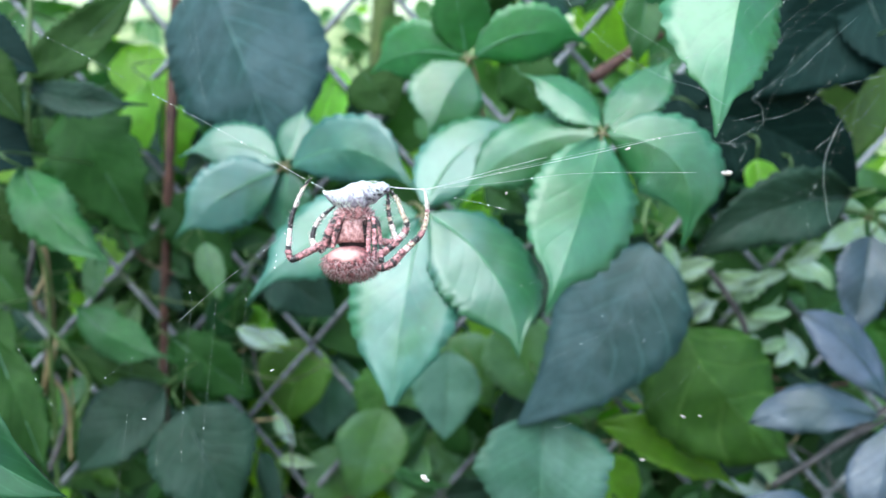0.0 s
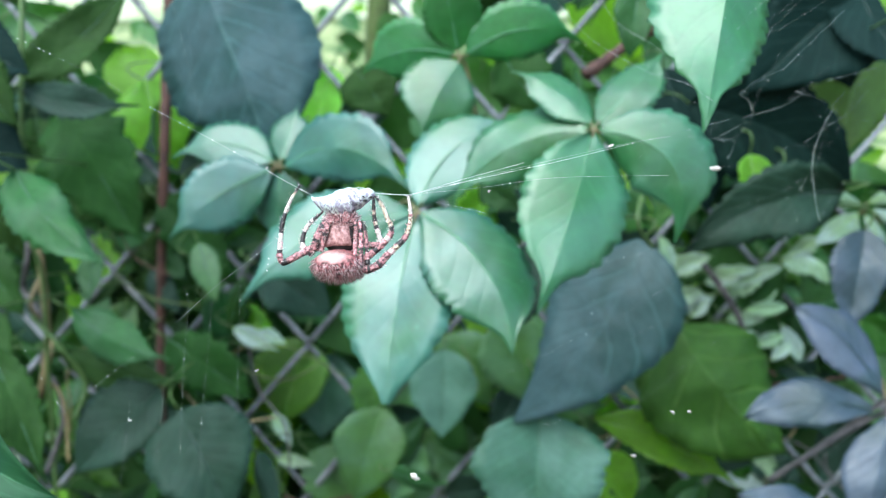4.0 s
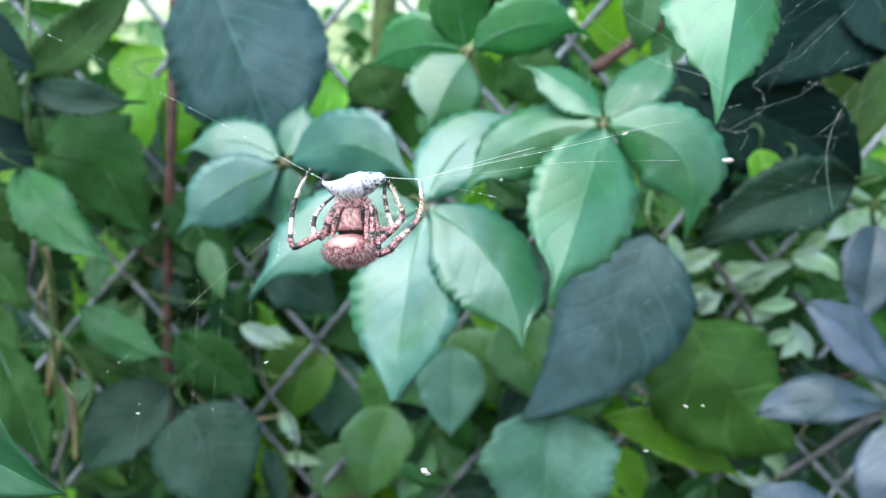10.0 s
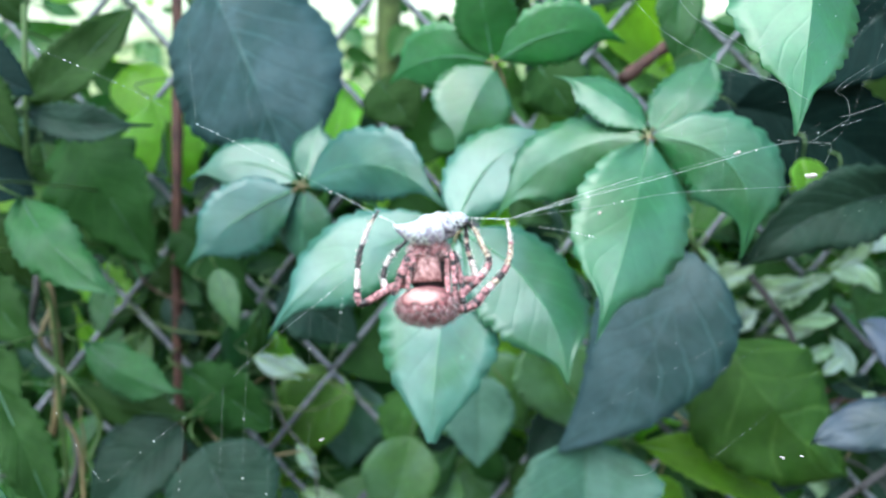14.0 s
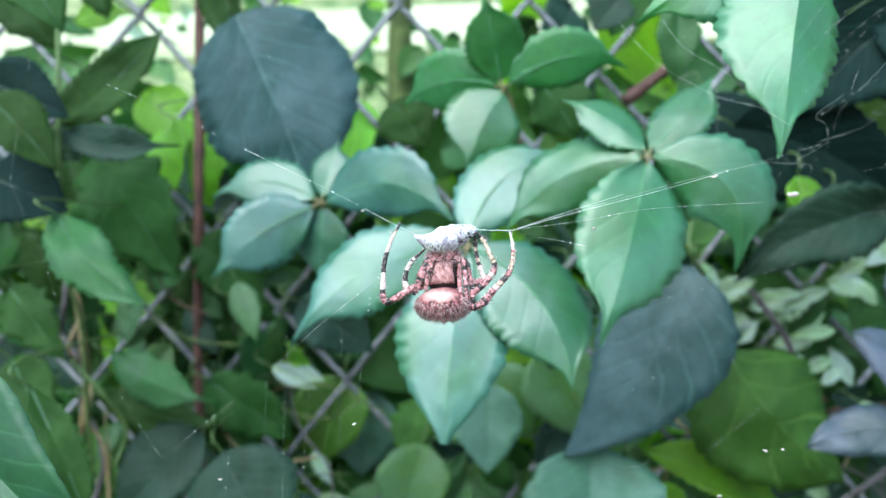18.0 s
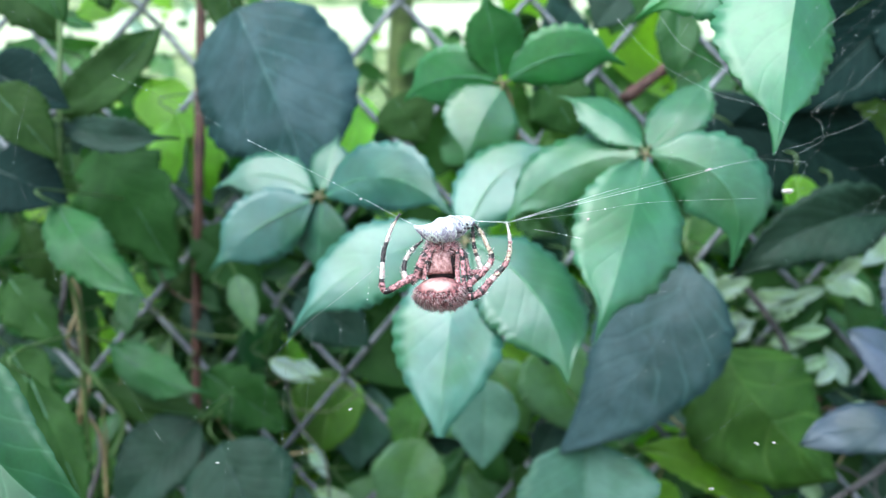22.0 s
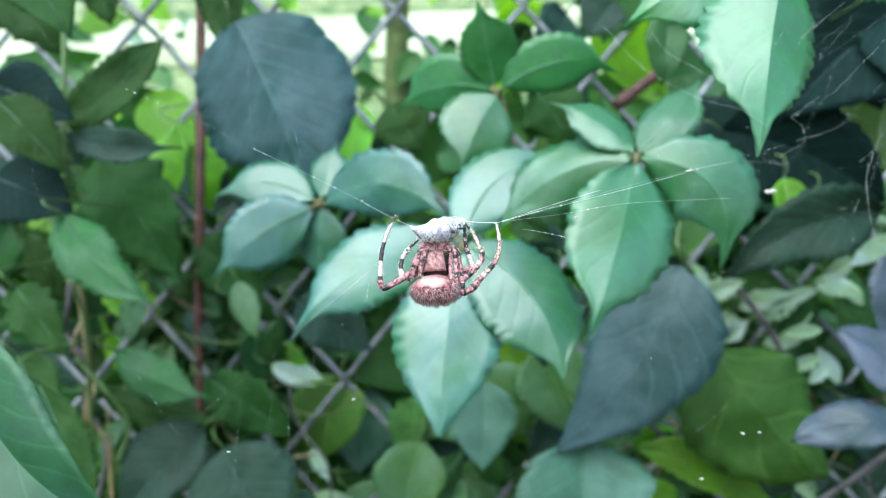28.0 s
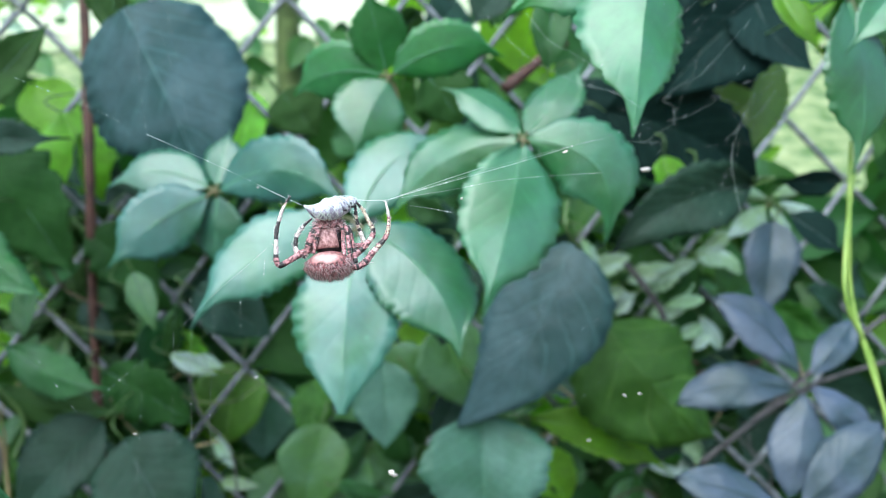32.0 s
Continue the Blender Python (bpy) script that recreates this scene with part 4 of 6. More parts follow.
vine_leaf("small pale variegated leaf in the hedge", (0.1455, 0.530, 1.2575), (0.1559, 0.526, 1.2687), 0.0094, pale, roll=-1, form=ELLIPSE)
vine_leaf("small pale variegated leaf in the hedge", (0.1685, 0.530, 1.2745), (0.1985, 0.526, 1.2874), 0.0098, pale, roll=-14, form=ELLIPSE)
vine_leaf("small pale variegated leaf in the hedge", (0.1776, 0.530, 1.2614), (0.2009, 0.526, 1.2635), 0.0089, pale, roll=23, form=ELLIPSE)
vine_leaf("small pale variegated leaf in the hedge", (0.2043, 0.530, 1.2927), (0.2204, 0.526, 1.3035), 0.0105, pale, roll=10, form=ELLIPSE)
vine_leaf("small pale variegated leaf in the hedge", (0.1624, 0.530, 1.2843), (0.1834, 0.526, 1.2843), 0.0070, pale, roll=-3, form=ELLIPSE)
vine_leaf("small pale variegated leaf in the hedge", (0.1924, 0.530, 1.2322), (0.2036, 0.526, 1.2423), 0.0079, pale, roll=-16, form=ELLIPSE)
vine_leaf("small pale variegated leaf in the hedge", (0.2143, 0.530, 1.2220), (0.2210, 0.526, 1.2162), 0.0070, pale, roll=21, form=ELLIPSE)
vine_leaf("small pale variegated leaf in the hedge", (0.1739, 0.530, 1.2487), (0.1847, 0.526, 1.2439), 0.0070, pale, roll=8, form=ELLIPSE)
vine_leaf("dim olive-green leaf behind the fence", (-0.1905, 0.575, 1.3142), (-0.1575, 0.570, 1.2801), 0.0316, mid, fold=-0.2, form=LOBED)
vine_leaf("dim olive-green leaf behind the fence", (-0.1456, 0.575, 1.2672), (-0.1121, 0.570, 1.2353), 0.0281, moss, fold=-0.2, form=OVATE)
vine_leaf("dim olive-green leaf behind the fence", (-0.1619, 0.575, 1.2536), (-0.1809, 0.570, 1.2111), 0.0323, mid, fold=-0.2, form=LOBED)
vine_leaf("dim olive-green leaf behind the fence", (-0.1240, 0.575, 1.2824), (-0.1467, 0.570, 1.2502), 0.0246, moss, fold=-0.2, form=CREEPER)
vine_leaf("dim olive-green leaf behind the fence", (-0.0994, 0.575, 1.2799), (-0.0698, 0.570, 1.2498), 0.0295, mid, fold=-0.2, form=OVATE)
# stems
vine("woody_stem", "reddish-brown woody stem standing by the fence", [(-0.1533, 0.53, 1.5331), (-0.1551, 0.525, 1.413), (-0.1563, 0.52, 1.3469), (-0.1608, 0.525, 1.2556), (-0.1621, 0.53, 1.1476)], 0.0034, bark)
vine("climbing_vine", "thin green climbing stem", [(-0.1912, 0.42, 1.4302), (-0.1922, 0.42, 1.3876), (-0.1967, 0.43, 1.3405), (-0.2025, 0.45, 1.3078), (-0.2006, 0.46, 1.2846), (-0.203, 0.47, 1.2425), (-0.2114, 0.5, 1.1565)], 0.0013, greenstem)
vine("climbing_vine", "thin tan climbing stem", [(-0.2166, 0.48, 1.3171), (-0.2102, 0.48, 1.2928), (-0.207, 0.48, 1.2503), (-0.2158, 0.49, 1.2214)], 0.0022, tanstem)
vine("climbing_vine", "twisted brown climbing stem", [(-0.2152, 0.480, 1.3148), (-0.2174, 0.480, 1.2941), (-0.2238, 0.490, 1.2789), (-0.2121, 0.480, 1.2680), (-0.2070, 0.480, 1.2525), (-0.2144, 0.490, 1.2395), (-0.2023, 0.480, 1.2274), (-0.1997, 0.480, 1.2082), (-0.2086, 0.480, 1.1821)], 0.0016, greybark)
vine("climbing_vine", "twisted tan climbing stem", [(-0.2072, 0.475, 1.2882), (-0.2114, 0.470, 1.2712), (-0.2089, 0.485, 1.2579), (-0.2028, 0.475, 1.2472), (-0.2055, 0.475, 1.2342), (-0.1969, 0.475, 1.2208), (-0.1947, 0.475, 1.1888)], 0.0011, tanstem)
vine("sapling", "mossy green sapling trunk behind the fence", [(-0.0608, 1, 1.7677), (-0.0628, 1, 1.6406), (-0.0681, 1, 1.4904), (-0.0804, 1, 1.2092), (-0.1083, 1, 0.3478)], 0.014, mossbark)
vine("climbing_vine", "pair of yellow-green twining stems", [(0.1809, 0.31, 1.3346), (0.1774, 0.31, 1.2984), (0.1779, 0.312, 1.2768), (0.1811, 0.31, 1.2552), (0.1884, 0.305, 1.2169)], 0.001, shoot)
vine("climbing_vine", "pair of yellow-green twining stems", [(0.1837, 0.314, 1.3241), (0.1747, 0.308, 1.2942), (0.173, 0.306, 1.2731), (0.1846, 0.312, 1.2504), (0.1891, 0.31, 1.2158)], 0.0009, shoot)
vine("twig", "brown twig between the leaves", [(0.0737, 0.45, 1.385), (0.0949, 0.46, 1.4004), (0.1116, 0.47, 1.4116)], 0.0032, bark)
vine("curled_stalk", "pale curled leaf stalk on the hedge", [(0.0912, 0.4, 1.3226), (0.0871, 0.39, 1.314), (0.0886, 0.39, 1.3066), (0.0957, 0.4, 1.3002)], 0.0012, greenstem)
vine("twig", "brown twig among the silvery leaves", [(0.164, 0.45, 1.1831), (0.1963, 0.45, 1.2042), (0.2194, 0.44, 1.2261), (0.2656, 0.44, 1.2536)], 0.0017, greybark)
vine("twig", "brown twig among the silvery leaves", [(0.173, 0.44, 1.1933), (0.2197, 0.445, 1.218), (0.2696, 0.45, 1.2284)], 0.0014, greybark)
vine("twig", "dark twig across the bright gap", [(0.1456, 0.5, 1.2895), (0.1642, 0.5, 1.2612), (0.1704, 0.5, 1.236)], 0.0018, greybark)
vine("climbing_vine", "green shoot on the fence", [(-0.2024, 0.45, 1.2679), (-0.1871, 0.45, 1.2507), (-0.1796, 0.46, 1.2319), (-0.1857, 0.46, 1.2145)], 0.0012, greenstem)


# leaves deeper in the hedge
GAPS = (
        (-0.223, -0.182, 1.421, 1.521),
        (-0.271, -0.225, 1.449, 1.522),
        (-0.082, -0.043, 1.42, 1.52),
        (0.1, 0.122, 1.422, 1.449),
        (0.261, 0.354, 1.32, 1.428),
        (-0.12, -0.039, 1.424, 1.51),
        (-0.215, -0.182, 1.423, 1.481),
        (-0.041, 0.006, 1.464, 1.509),
        (-0.169, -0.008, 1.487, 1.519),
        (-0.069, -0.039, 1.375, 1.397),
        (0.043, 0.07, 1.469, 1.491),
        (0.218, 0.227, 1.329, 1.346),
        (0.290, 0.347, 1.332, 1.422))


def in_gap(x, y, z):
    """Whether a place lies where the lawn shows through the hedge."""
    s = (y + 0.02) / 0.62
    return any(a - 0.011 < x / s < b + 0.011 and c - 0.011 < 1.305 + (z - 1.305) / s < d + 0.011 for a, b, c, d in GAPS)


def hedge_fill():
    rnd = random.Random(11)
    kinds = []
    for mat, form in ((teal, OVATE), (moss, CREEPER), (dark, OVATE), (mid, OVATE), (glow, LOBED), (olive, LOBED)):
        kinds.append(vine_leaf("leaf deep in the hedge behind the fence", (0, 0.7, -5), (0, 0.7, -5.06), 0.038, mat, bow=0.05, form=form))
    count = 0
    while count < 190:
        x, z, y = rnd.uniform(-0.34, 0.40), rnd.uniform(1.04, 1.56), rnd.uniform(0.585, 0.72)
        near = count % 5 < 2
        if near:
            x, z, y = rnd.uniform(-0.30, 0.34), rnd.uniform(1.10, 1.40), rnd.uniform(0.538, 0.562)
        if near and abs(x - -0.091) < 0.035 and abs(z - 0.015 - 1.217) < 0.04:
            continue
        if in_gap(x, y, z - 0.02) or (z > 1.42 and rnd.random() < 0.75):
            continue
        k = rnd.choices(range(6), (6, 2, 4, 3, 0.5, 2.5) if near else (5, 3, 3, 3, 2.5, 2.5))[0]
        turn = Matrix.Rotation(rnd.uniform(-1.9, 1.9), 4, "Y") @ Matrix.Rotation(rnd.uniform(-0.9, 0.3), 4, "X") @ Matrix.Rotation(rnd.uniform(-0.7, 0.7), 4, "Z")
        c = copy_thing(kinds[k], Matrix.Translation((x, y, z)) @ turn)
        sc = rnd.uniform(0.4, 0.75) if near else rnd.uniform(0.55, 1.2)
        c.scale = (sc, sc, sc)
        count += 1
    for e in kinds:
        e.location = (rnd.uniform(-0.4, 0.4), 0.7, rnd.uniform(0.9, 1.0))


def far_leaves():
    """The leaves behind those, too many to count: one mesh."""
    rnd = random.Random(23)
    rows, cols = 7, 4
    fx, fy = zip(*OVATE)
    base = []
    for i in range(rows + 1):
        t = i / rows
        for j in range(cols + 1):
            u = 2 * j / cols - 1
            base.append(((u * 0.31 * float(np.interp(t, fx, fy))), -t, 0.10 * abs(u) + 0.16 * t * (1 - t), 0.5 + 0.5 * u, t))
    base = np.array(base)
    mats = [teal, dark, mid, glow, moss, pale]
    verts, faces, uvs, idx = [], [], [], []
    made = 0
    while made < 8200:
        x, z, y = rnd.uniform(-0.75, 0.85), rnd.uniform(0.35, 2.2), rnd.uniform(0.64, 1.05)
        if made % 4 == 0:
            x = rnd.choice((-1, 1)) * rnd.uniform(0.6, 1.8)
        if made % 30 == 3:
            x, z, y = rnd.uniform(-0.34, 0.40), rnd.uniform(1.04, 1.50), rnd.uniform(0.585, 0.66)
        elif made % 2:
            x, z = rnd.uniform(-0.5, 0.6), rnd.uniform(0.85, 1.45)
        distant = made % 14 == 0
        if distant:
            x, z, y = rnd.uniform(-0.9, 1.1), rnd.uniform(1.3, 2.1), rnd.uniform(1.3, 2.4)
        # unseen leaves above this height stay dense, added to shade the hedge
        roof = 1.305 + (y + 0.02) * 0.36
        if distant and in_gap(x, y, z) and (x > 0.1 or rnd.random() < 0.4):
            continue
        if not distant and z < roof and (in_gap(x, y, z - 0.02) or (z > 1.44 and rnd.random() < 0.7)):
            continue
        size = rnd.uniform(0.03, 0.085)
        turn = Euler((rnd.uniform(1.0, 2.1), rnd.uniform(-0.6, 0.6), rnd.uniform(-0.9, 0.9))).to_matrix() @ Matrix.Rotation(rnd.uniform(-1.8, 1.8), 3, "Z")
        pts = base[:, :3] * size @ np.array(turn).T + (x, y, z)
        n0 = made * len(base)
        verts.append(pts)
        k = rnd.choices(range(6), (2, 0.3, 2, 6, 4, 2.5) if distant else (5, 2.5, 3.5, 1.5, 4.5, 0.7))[0]
        for i in range(rows):
            for j in range(cols):
                a = n0 + i * (cols + 1) + j
                faces.append((a, a + 1, a + cols + 2, a + cols + 1))
                idx.append(k)
        uvs.append(base[:, 3:])
        made += 1
    me = bpy.data.meshes.new("hedge_foliage")
    me.from_pydata(np.concatenate(verts).tolist(), [], faces)
    uv = np.concatenate(uvs)
    loops = np.empty(len(me.loops), dtype=np.int32)
    me.loops.foreach_get("vertex_index", loops)
    me.uv_layers.new(name="blade").data.foreach_set("uv", uv[loops].ravel().astype(np.float32))
    for m in mats:
        me.materials.append(m)
    me.polygons.foreach_set("material_index", idx)
    me.polygons.foreach_set("use_smooth", [True] * len(me.polygons))
    tagged(new("hedge_foliage", me), "dense shaded foliage behind the fence", "foliage", kind="stuff")


def undergrowth():
    """Narrow leaves and bare twigs tangled round the wires, low in the hedge."""
    rnd = random.Random(31)
    kinds = []
    for mat, form, wide in ((teal, ELLIPSE, 0.013), (mid, CREEPER, 0.015), (olive, CREEPER, 0.014), (dark, OVATE, 0.020), (teal, LOBED, 0.024)):
        kinds.append(vine_leaf("narrow dull green leaf in the shade of the hedge", (0, 0.5, -5), (0, 0.5, -5.042), wide, mat, bow=0.08, fold=-0.3, form=form))
    made = 0
    while made < 85:
        x, z, y = rnd.uniform(-0.29, 0.12), rnd.uniform(1.13, 1.345), rnd.choice((rnd.uniform(0.49, 0.54), rnd.uniform(0.565, 0.60), rnd.uniform(0.565, 0.60)))
        if (x > -0.09 and z > 1.225) or (abs(x + 0.095) < 0.025 and abs(z - 1.225) < 0.03):
            continue
        turn = Matrix.Rotation(rnd.choice((-1.2, -0.9, -0.6, 0.5, 0.9)) + rnd.uniform(-0.3, 0.3), 4, "Y") @ Matrix.Rotation(rnd.uniform(-0.7, 0.2), 4, "X") @ Matrix.Rotation(rnd.uniform(-0.6, 0.6), 4, "Z")
        c = copy_thing(kinds[rnd.choices(range(5), (4, 3, 2, 3, 3))[0]], Matrix.Translation((x, y, z)) @ turn)
        k = rnd.uniform(0.55, 1.15)
        c.scale = (k, k, k)
        made += 1
    for e in kinds:
        e.location = (rnd.uniform(-0.3, 0.3), 0.6, rnd.uniform(0.95, 1.05))
    for i in range(40):
        x, z, y = rnd.uniform(-0.29, 0.24), rnd.uniform(1.13, 1.32), rnd.uniform(0.47, 0.55)
        if x > -0.08 and z > 1.24:
            z -= 0.09
        a, size = rnd.uniform(0, 6.28), rnd.uniform(0.018, 0.05)
        pts = [(x, y, z)]
        for k in range(3):
            a += rnd.uniform(-0.7, 0.7)
            pts.append((pts[-1][0] + size * 0.5 * math.cos(a), y + rnd.uniform(-0.006, 0.006), pts[-1][2] + size * 0.5 * math.sin(a)))
        mat, words = rnd.choice(((bark, "thin brown twig"), (tanstem, "thin tan twig"), (greybark, "thin grey twig"), (mossbark, "thin mossy twig")))
        vine("twig", words + " tangled in the hedge", pts, rnd.uniform(0.0004, 0.0008), mat)


hedge_fill()
undergrowth()
far_leaves()


# ---- spider, prey and web ----
# seconds, place, turn about the upright axis
SWAY = [
    (0, (-0.00781, 0.122, 1.30595), 0.0),
    (0.5, (-0.0081, 0.1225, 1.30534), 0.0),
    (1, (-0.00817, 0.123, 1.30562), 0.0),
    (1.5, (-0.00817, 0.125, 1.30538), 0.0),
    (2, (-0.00809, 0.127, 1.30528), 0.0),
    (2.5, (-0.0078, 0.12775, 1.30542), 0.0),
    (3, (-0.00787, 0.1285, 1.30503), 0.0),
    (3.5, (-0.0078, 0.12925, 1.30534), 0.0),
    (5.5, (-0.00757, 0.1303, 1.30509), 0.0),
    (6, (-0.00728, 0.1304, 1.305), 0.0),
    (6.5, (-0.0072, 0.1305, 1.30485), 0.0),
    (7, (-0.00734, 0.1306, 1.30481), 0.0),
    (7.5, (-0.00764, 0.1307, 1.30548), 0.0),
    (8, (-0.00776, 0.1308, 1.30499), 0.0),
    (8.5, (-0.0078, 0.1309, 1.30525), 0.0),
    (9, (-0.00767, 0.131, 1.30492), 0.0),
    (9.5, (-0.00762, 0.13138, 1.3051), 0.4),
    (10, (-0.00787, 0.13175, 1.30609), 0.8),
    (10.5, (-0.00822, 0.13212, 1.30596), 1.1),
    (11, (-0.00786, 0.1325, 1.30604), 1.5),
    (11.5, (-0.00707, 0.13288, 1.30548), 1.9),
    (12, (-0.00662, 0.13325, 1.3059), 2.2),
    (12.5, (-0.00667, 0.13362, 1.30582), 2.6),
    (13, (-0.00711, 0.134, 1.30571), 3.0),
    (13.5, (-0.00722, 0.13417, 1.30594), 3.2),
    (14, (-0.00725, 0.13433, 1.30565), 3.3),
    (14.5, (-0.00731, 0.1345, 1.30605), 3.5),
    (16.5, (-0.00766, 0.13517, 1.30619), 4.2),
    (17, (-0.0077, 0.13533, 1.30613), 4.3),
    (17.5, (-0.0079, 0.1355, 1.30642), 4.5),
    (18, (-0.00773, 0.13567, 1.30623), 4.7),
    (18.5, (-0.0077, 0.13583, 1.3057), 4.8),
    (19, (-0.00769, 0.136, 1.30645), 5.0),
    (19.5, (-0.00778, 0.13606, 1.30634), 5.1),
    (20, (-0.00752, 0.13612, 1.30635), 5.2),
    (20.5, (-0.0077, 0.13619, 1.30602), 5.2),
    (21, (-0.00741, 0.13625, 1.30613), 5.3),
    (21.5, (-0.00754, 0.13631, 1.30584), 5.4),
    (22, (-0.00747, 0.13638, 1.30595), 5.5),
    (22.5, (-0.00735, 0.13644, 1.30565), 5.5),
    (23, (-0.00726, 0.1365, 1.30582), 5.6),
    (23.5, (-0.00764, 0.13664, 1.3059), 5.7),
    (24, (-0.00735, 0.13677, 1.30617), 5.8),
    (24.5, (-0.0074, 0.13691, 1.30569), 5.8),
    (25, (-0.00754, 0.13705, 1.30566), 5.9),
    (25.5, (-0.00755, 0.13718, 1.30599), 6.0),
    (27.5, (-0.00755, 0.13773, 1.30578), 6.3),
    (28, (-0.00793, 0.13786, 1.30587), 6.4),
    (28.5, (-0.00762, 0.138, 1.30572), 6.5),
    (29, (-0.0069, 0.13793, 1.30529), 6.5),
    (29.5, (-0.01057, 0.13786, 1.3038), 6.6),
    (30, (-0.00914, 0.13779, 1.30461), 6.7),
    (30.5, (-0.0074, 0.13771, 1.30491), 6.8),
    (31, (-0.00715, 0.13764, 1.30586), 6.8),
    (31.5, (-0.00817, 0.13757, 1.30526), 6.9),
    (32, (-0.00825, 0.1375, 1.30671), 7.0),
]


def ellipsoid(bm, c, r, lump=0.0, freq=900, rows=14, cols=20, pick=None):
    """A rounded body in millimetres; pick gives the material of a face by its height share."""
    rings = []
    for i in range(rows + 1):
        a = math.pi * i / rows
        ring = []
        for j in range(cols):
            b = 2 * math.pi * j / cols
            d = Vector((math.sin(a) * math.cos(b), math.sin(a) * math.sin(b), math.cos(a)))
            k = 1 + lump * noise.noise(d * freq)
            ring.append(bm.verts.new(((c[0] + d.x * r[0] * k) / 1000, (c[1] + d.y * r[1] * k) / 1000, (c[2] + d.z * r[2] * k) / 1000)))
        rings.append(ring)
    for i in range(rows):
        for j in range(cols):
            f = bm.faces.new((rings[i][j], rings[i][(j + 1) % cols], rings[i + 1][(j + 1) % cols], rings[i + 1][j]))
            if pick:
                f.material_index = pick(i / rows, j / cols)
    bmesh.ops.remove_doubles(bm, verts=bm.verts, dist=1e-7)


def bristles(bm, base, way, length, r=0.035, index=0):
    """One stiff hair, in millimetres."""
    base, way = Vector(base) / 1000, Vector(way).normalized()
    u = way.cross(Vector((0.3, 0.7, 0.2))).normalized() * r / 1000
    w = way.cross(u.normalized()) * r / 1000
    v = [bm.verts.new(base + u), bm.verts.new(base - 0.5 * u + 0.87 * w), bm.verts.new(base - 0.5 * u - 0.87 * w), bm.verts.new(base + way * length / 1000)]
    for a, b in ((0, 1), (1, 2), (2, 0)):
        bm.faces.new((v[a], v[b], v[3])).material_index = index


BANDS = [russet, cream, inky, straw, downy, down, rosy]
# what each band is flecked with
MOTTLE = (6, 4, 2, 0, 0, 1, 0)


def leg(parent, pts, radii, bands, seed, label, hairs=200):
    """A jointed leg in millimetres with coloured bands and spines; bands: share of the length at which each colour ends."""
    rnd = random.Random(seed)
    line = smooth_line([Vector(p) / 1000 for p in pts], 9)
    n = len(line)
    rad = [float(np.interp(i / (n - 1), np.linspace(0, 1, len(radii)), radii)) * 0.00065 for i in range(n)]
    index = []
    for i in range(n - 1):
        s = (i + 0.5) / (n - 1)
        index.append(next(c for e, c in bands if s <= e))
    rad = [r * (1.12 if i % 9 in (0, 1) and 0 < i < n - 2 else 1.0) for i, r in enumerate(rad)]
    bm = bmesh.new()
    tube(bm, line, rad, 10, index=index)
    for f in bm.faces:
        if noise.noise(f.calc_center_median() * 2600 + Vector((seed, 0, 0))) > 0.22:
            f.material_index = MOTTLE[f.material_index]
    for k in range(hairs):
        i = rnd.randrange(1, n - 1)
        d = (line[i + 1] - line[i - 1]).normalized()
        out_way = d.cross(Vector((rnd.uniform(-1, 1), rnd.uniform(-1, 1), rnd.uniform(-1, 1)))).normalized()
        bristles(bm, (line[i] + out_way * rad[i] * 0.9) * 1000, out_way + d * 0.6, rnd.uniform(0.3, 0.8) * (1.3 if k % 9 == 0 else 0.85), 0.04, rnd.choice((4, 5, 1, 2, 2)))
    part("leg", bm, BANDS, parent, label)


def coat(parent, center, radii, count, seed, away, length, label, comb, keep):
    """Stiff hairs over a rounded body, in millimetres; comb bends them, keep leaves bare places out."""
    rnd = random.Random(seed)
    bm = bmesh.new()
    made = 0
    while made < count:
        a, b = math.acos(rnd.uniform(-1, 1)), rnd.uniform(0, 6.283)
        d = Vector((math.sin(a) * math.cos(b), math.sin(a) * math.sin(b), math.cos(a)))
        if d.y > 0.5 or not keep(d):
            made += 0.2
            continue
        p = [c + r * k for c, r, k in zip(center, radii, d)]
        way = d * away + Vector(comb) + Vector((rnd.uniform(-0.5, 0.5), rnd.uniform(-0.4, 0.3), rnd.uniform(-0.3, 0.3)))
        bristles(bm, p, way, rnd.uniform(*length), rnd.uniform(0.035, 0.065), rnd.choice((0, 1, 1, 2, 2, 1, 2, 3)))
        made += 1
    part("hair", bm, [inky, downy, rosy, down], parent, label)


def breast_plate():
    """A flat tapered plate, wider below, with rolled edges; in millimetres."""
    bm = bmesh.new()
    rows, cols = 12, 12
    grid = []
    for i in range(rows + 1):
        v = 2 * i / rows - 1
        row = []
        for j in range(cols + 1):
            u = 2 * j / cols - 1
            half = 1.95 - 0.55 * v
            x = -4.75 - 0.25 * (1 - v) + u * half
            y = -0.5 - 0.55 * (1 - u ** 4) * (1 - v ** 4) + 0.10 * math.sin(11 * u) * (1 - v * v)
            row.append(bm.verts.new((x / 1000, (y if abs(u) < 1 and abs(v) < 1 else 0.9) / 1000, (0.55 + 2.0 * v) / 1000)))
        grid.append(row)
    for i in range(rows):
        for j in range(cols):
            bm.faces.new((grid[i][j], grid[i][j + 1], grid[i + 1][j + 1], grid[i + 1][j]))
    return bm


